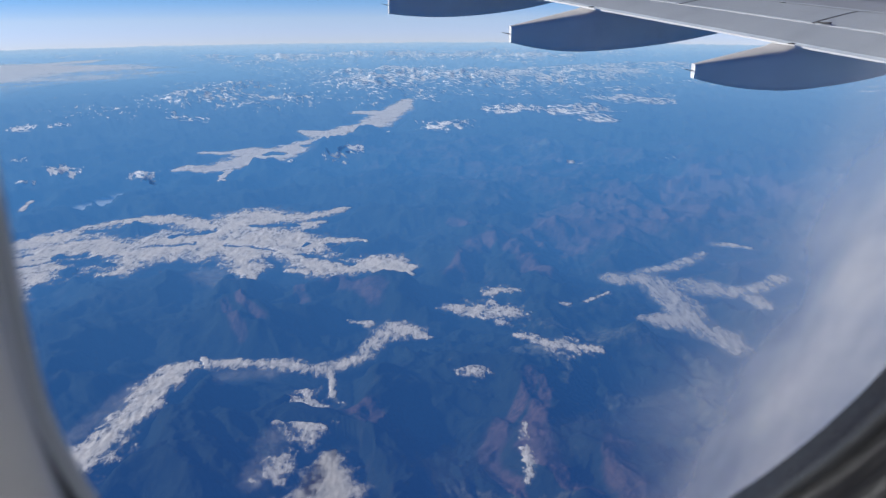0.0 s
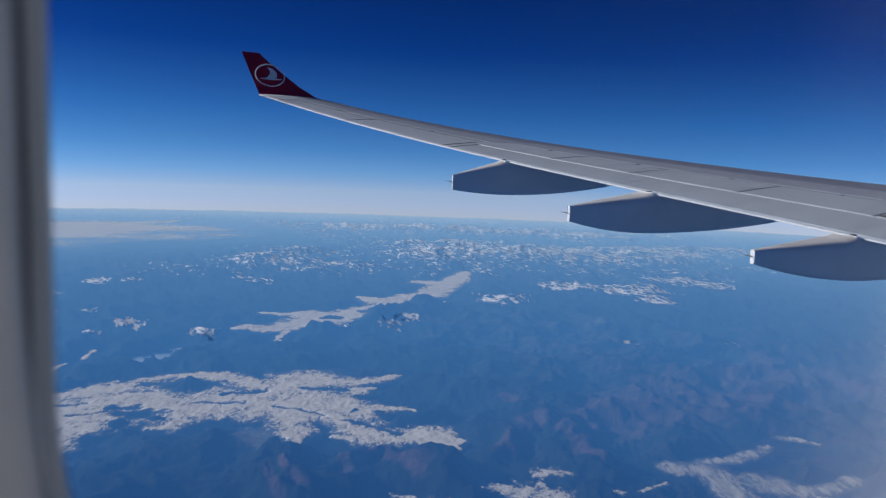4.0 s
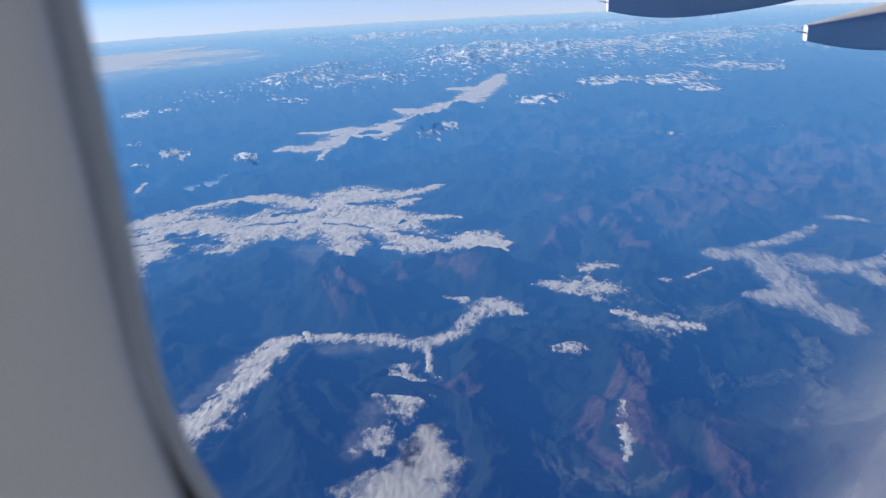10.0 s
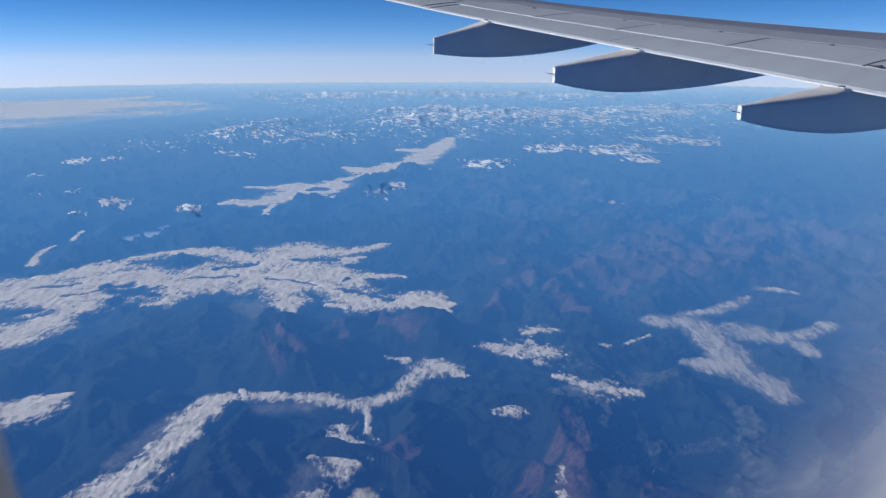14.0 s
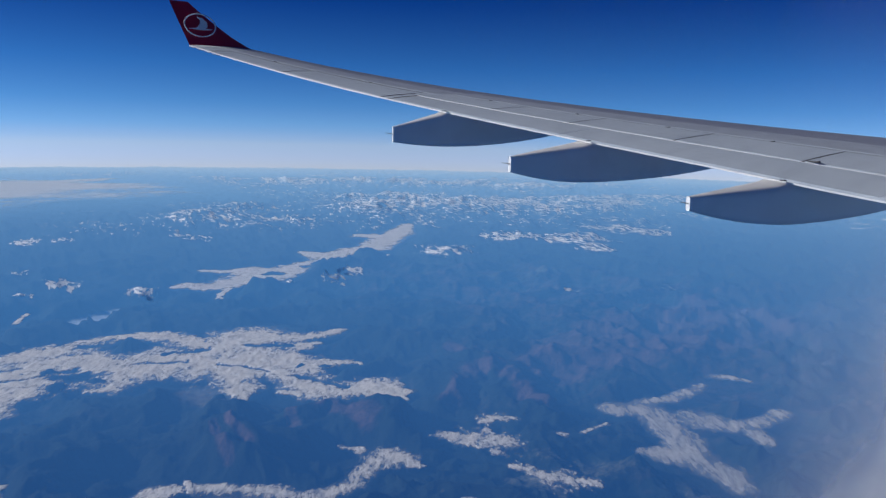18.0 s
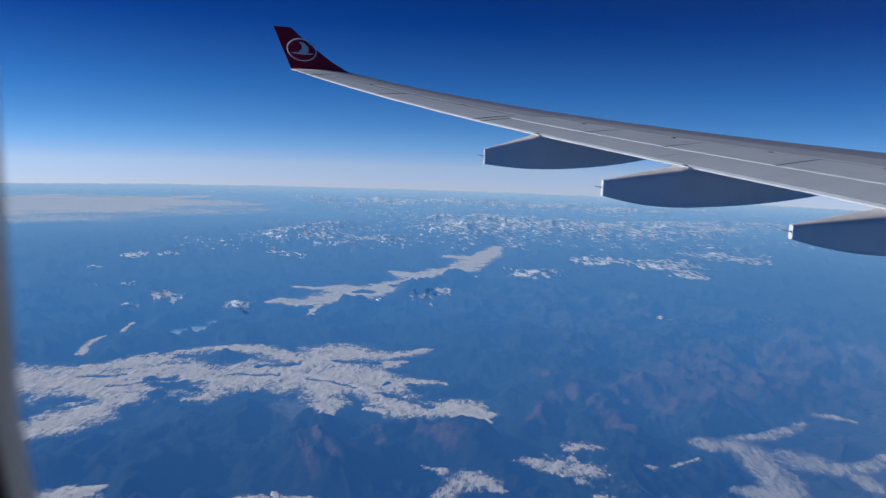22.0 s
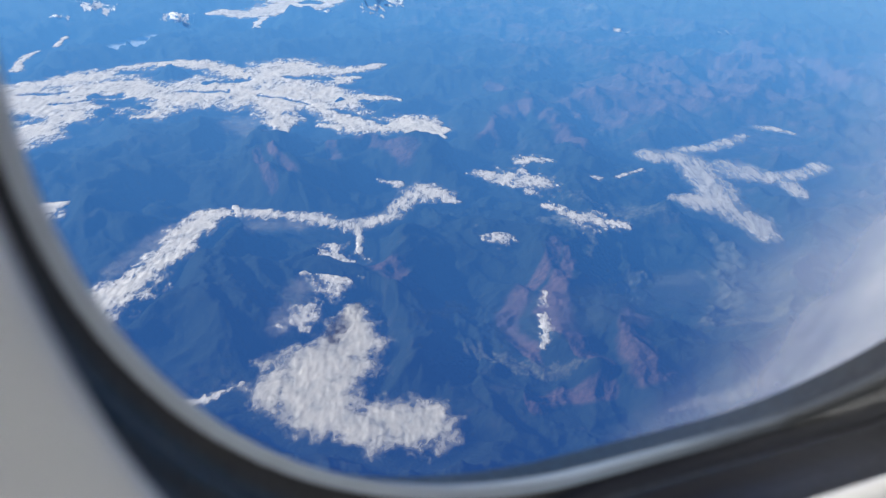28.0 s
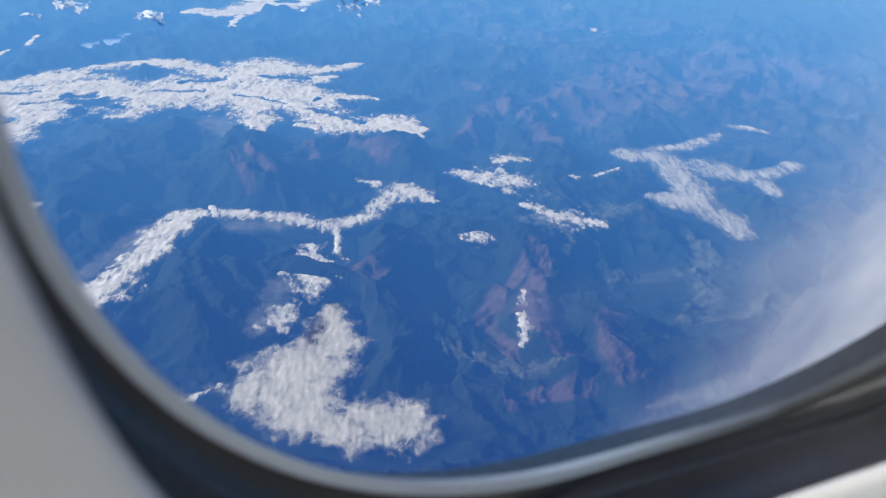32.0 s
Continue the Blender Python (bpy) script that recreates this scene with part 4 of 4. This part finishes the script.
for y in (25.6, 25.2, 24.8, 24.4):
    bm = bmesh.new()
    bmesh.ops.create_cone(bm, cap_ends=True, segments=6, radius1=0.012, radius2=0.005, depth=0.26)
    bmesh.ops.transform(bm, verts=bm.verts, matrix=Matrix.Translation((te_x(y) - 0.13, y, te_z(y))) @ Matrix.Rotation(radians(-85), 4, "Y"))
    part("static_wick", bm, STEEL, wing, "thin static discharge wick")


# ---------------------------------------------------------------- the cabin wall and its windows
def outline(x0, x1, z0, z1, rx, rz, y, grow=0.0, n=28):
    """A rounded rectangle in the wall's plane."""
    x0, x1, z0, z1, rx, rz = x0 - grow, x1 + grow, z0 - grow, z1 + grow, rx + grow, rz + grow
    pts = []
    for cx, cz, a0 in ((x1 - rx, z1 - rz, 0), (x0 + rx, z1 - rz, 90), (x0 + rx, z0 + rz, 180), (x1 - rx, z0 + rz, 270)):
        for i in range(n + 1):
            a = radians(a0 + 90 * i / n)
            pts.append(Vector((cx + rx * math.cos(a), y, cz + rz * math.sin(a))))
    return pts


PANE = (-0.0037, 0.2915, -0.1552, 0.255, 0.1225, 0.1235)
EDGE = (-0.0054, 0.297, -0.1376, 0.245, 0.0667, 0.1311)
LEAN_X, LEAN_Z = -0.0989, -0.2099      # the wall tapers towards the tail and leans in with the round of the hull


def between(k, y, grow):
    return [a.lerp(b, k) for a, b in zip(outline(*PANE, y, grow), outline(*EDGE, y, grow))]


PITCH, MID = 0.533, 0.15


def frame_to(ring, x0, x1, z0, z1, y):
    """Throws a window ring out to the border of its wall panel."""
    cen = Vector((MID, y, 0.04))
    out = []
    for p in ring:
        d = p - cen
        k = 1e9
        for v, lo, hi in ((d.x, x0 - cen.x, x1 - cen.x), (d.z, z0 - cen.z, z1 - cen.z)):
            if abs(v) > 1e-6:
                k = min(k, (hi if v > 0 else lo) / v)
        out.append(Vector((cen.x + d.x * k, y, cen.z + d.z * k)))
    return out


def wall_panel():
    panel = tagged(new("cabin_wall"), "light grey moulded cabin wall panel with an oval window", "wall", "cabin wall panels", "structure")
    flare = [(0.0, 0.0889), (0.0012, 0.0865), (0.004, 0.083), (0.011, 0.076), (0.024, 0.068), (0.041, 0.062), (0.055, 0.0595), (0.064, 0.059)]
    rings = [outline(*EDGE, 0.0935, 0.010), outline(*EDGE, 0.0918, 0.002)] + [outline(*EDGE, y, g) for g, y in flare]
    part("window_reveal", loft(rings), TRIM, panel, "smooth grey funnel round the window")
    last = outline(*EDGE, 0.059, 0.064)
    part("lining", loft([last, frame_to(last, MID - PITCH / 2 + 0.002, MID + PITCH / 2 - 0.002, -1.05, 1.25, 0.059)]), TRIM, panel)
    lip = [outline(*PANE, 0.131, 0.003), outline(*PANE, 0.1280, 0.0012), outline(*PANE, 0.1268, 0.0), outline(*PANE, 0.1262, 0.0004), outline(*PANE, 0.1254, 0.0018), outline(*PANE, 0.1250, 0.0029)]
    part("seal_lip", loft(lip), LIP, panel, "seal lip, light painted in: pale rear, black front")
    rim = outline(*PANE, 0.1285, 0.0012)
    back = [p + Vector((0, 0.002, 0)) for p in rim]
    pane = part("window_pane", loft([rim, back], True, True), CLEAR, panel, "clear acrylic pane", smooth=False)
    pane.visible_shadow = False
    gas = [between(k, y, g) for k, y, g in ((0.02, 0.1254, 0.0028), (0.1, 0.1240, 0.0046), (0.2, 0.1215, 0.0066), (0.33, 0.1175, 0.0078), (0.38, 0.1160, 0.0056),
                                            (0.46, 0.1135, 0.0052), (0.53, 0.1115, 0.0074), (0.66, 0.1065, 0.0090), (0.8, 0.1015, 0.0090), (0.9, 0.0985, 0.0094),
                                            (1.0, 0.0950, 0.0098), (1.0, 0.0915, 0.0100))]
    part("gasket", loft(gas), RUBBER, panel, "black rubber window gasket")
    skin = outline(*PANE, 0.145, 0.015)
    part("outer_skin", loft([outline(*PANE, 0.131, 0.009), skin, frame_to(skin, MID - PITCH / 2, MID + PITCH / 2, -1.05, 1.25, 0.145)]), RUBBER, panel)
    for ob in panel.children:
        for v in ob.data.vertices:
            v.co.y += LEAN_X * v.co.x + LEAN_Z * v.co.z
    return panel


first = wall_panel()
for i in (-2, -1, 1, 2):
    copy_thing(first, pose(i * PITCH, LEAN_X * i * PITCH, 0))

# milky sheet added outside the pane, imitating sunlight scattered in its lower forward corner
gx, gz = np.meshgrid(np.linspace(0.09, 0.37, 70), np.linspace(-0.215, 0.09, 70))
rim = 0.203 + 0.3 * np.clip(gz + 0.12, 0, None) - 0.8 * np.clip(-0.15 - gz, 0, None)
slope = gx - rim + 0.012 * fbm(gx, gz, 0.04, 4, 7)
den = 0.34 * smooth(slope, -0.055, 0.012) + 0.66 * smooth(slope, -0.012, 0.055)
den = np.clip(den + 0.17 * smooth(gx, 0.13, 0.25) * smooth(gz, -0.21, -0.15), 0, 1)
good = den > 0.004
cells = good[:-1, :-1] & good[1:, :-1] & good[:-1, 1:] & good[1:, 1:]
jj, ii = np.nonzero(cells)
quads = np.stack([jj * 70 + ii, jj * 70 + ii + 1, (jj + 1) * 70 + ii + 1, (jj + 1) * 70 + ii], -1)
used, inv = np.unique(quads, return_inverse=True)
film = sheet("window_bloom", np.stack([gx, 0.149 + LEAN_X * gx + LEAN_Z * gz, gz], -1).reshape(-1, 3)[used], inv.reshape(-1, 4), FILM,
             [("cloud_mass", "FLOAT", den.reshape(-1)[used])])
tagged(film, "milky sheet standing in for scattered sunlight at the window pane", "haze", kind="stuff")

# the rest of the cabin, closed behind the camera
X0, X1 = MID - 2.5 * PITCH, MID + 2.5 * PITCH


def slab(name, lo, hi, material, label, category):
    bm = bmesh.new()
    bmesh.ops.create_cube(bm, size=1.0)
    size, cen = Vector(hi) - Vector(lo), (Vector(hi) + Vector(lo)) / 2
    bmesh.ops.transform(bm, verts=bm.verts, matrix=Matrix.Translation(cen) @ Matrix.Diagonal((*size, 1)))
    for v in bm.verts:
        if v.co.y > 0:
            v.co.y += LEAN_X * v.co.x + LEAN_Z * v.co.z
    return tagged(part(name, bm, material, None, "", False), label, category, kind="structure")


slab("floor", (X0, -5.2, -1.12), (X1, 0.145, -1.052), CARPET, "dark blue carpeted cabin floor", "floor")
slab("ceiling", (X0, -5.2, 1.252), (X1, 0.145, 1.32), LINING, "pale grey cabin ceiling", "ceiling")
slab("wall_far", (X0, -5.28, -1.05), (X1, -5.202, 1.25), LINING, "pale grey cabin side wall", "wall")
slab("wall_aft", (X0 - 0.08, -5.2, -1.05), (X0 - 0.002, 0.145, 1.25), LINING, "pale grey cabin partition", "wall")
slab("wall_fore", (X1 + 0.002, -5.2, -1.05), (X1 + 0.08, 0.145, 1.25), LINING, "pale grey cabin partition", "wall")
# unseen fill lamp, added to brighten the wall panel and window reveal
lamp = new("cabin_fill", bpy.data.lights.new("cabin_fill", "AREA"))
lamp.data.shape, lamp.data.size, lamp.data.size_y, lamp.data.energy, lamp.data.color = "RECTANGLE", 2.4, 0.5, 29.0, (0.93, 0.95, 1.0)
lamp.matrix_world = look((MID, -1.6, 1.22), (MID, -1.2, -1.0))
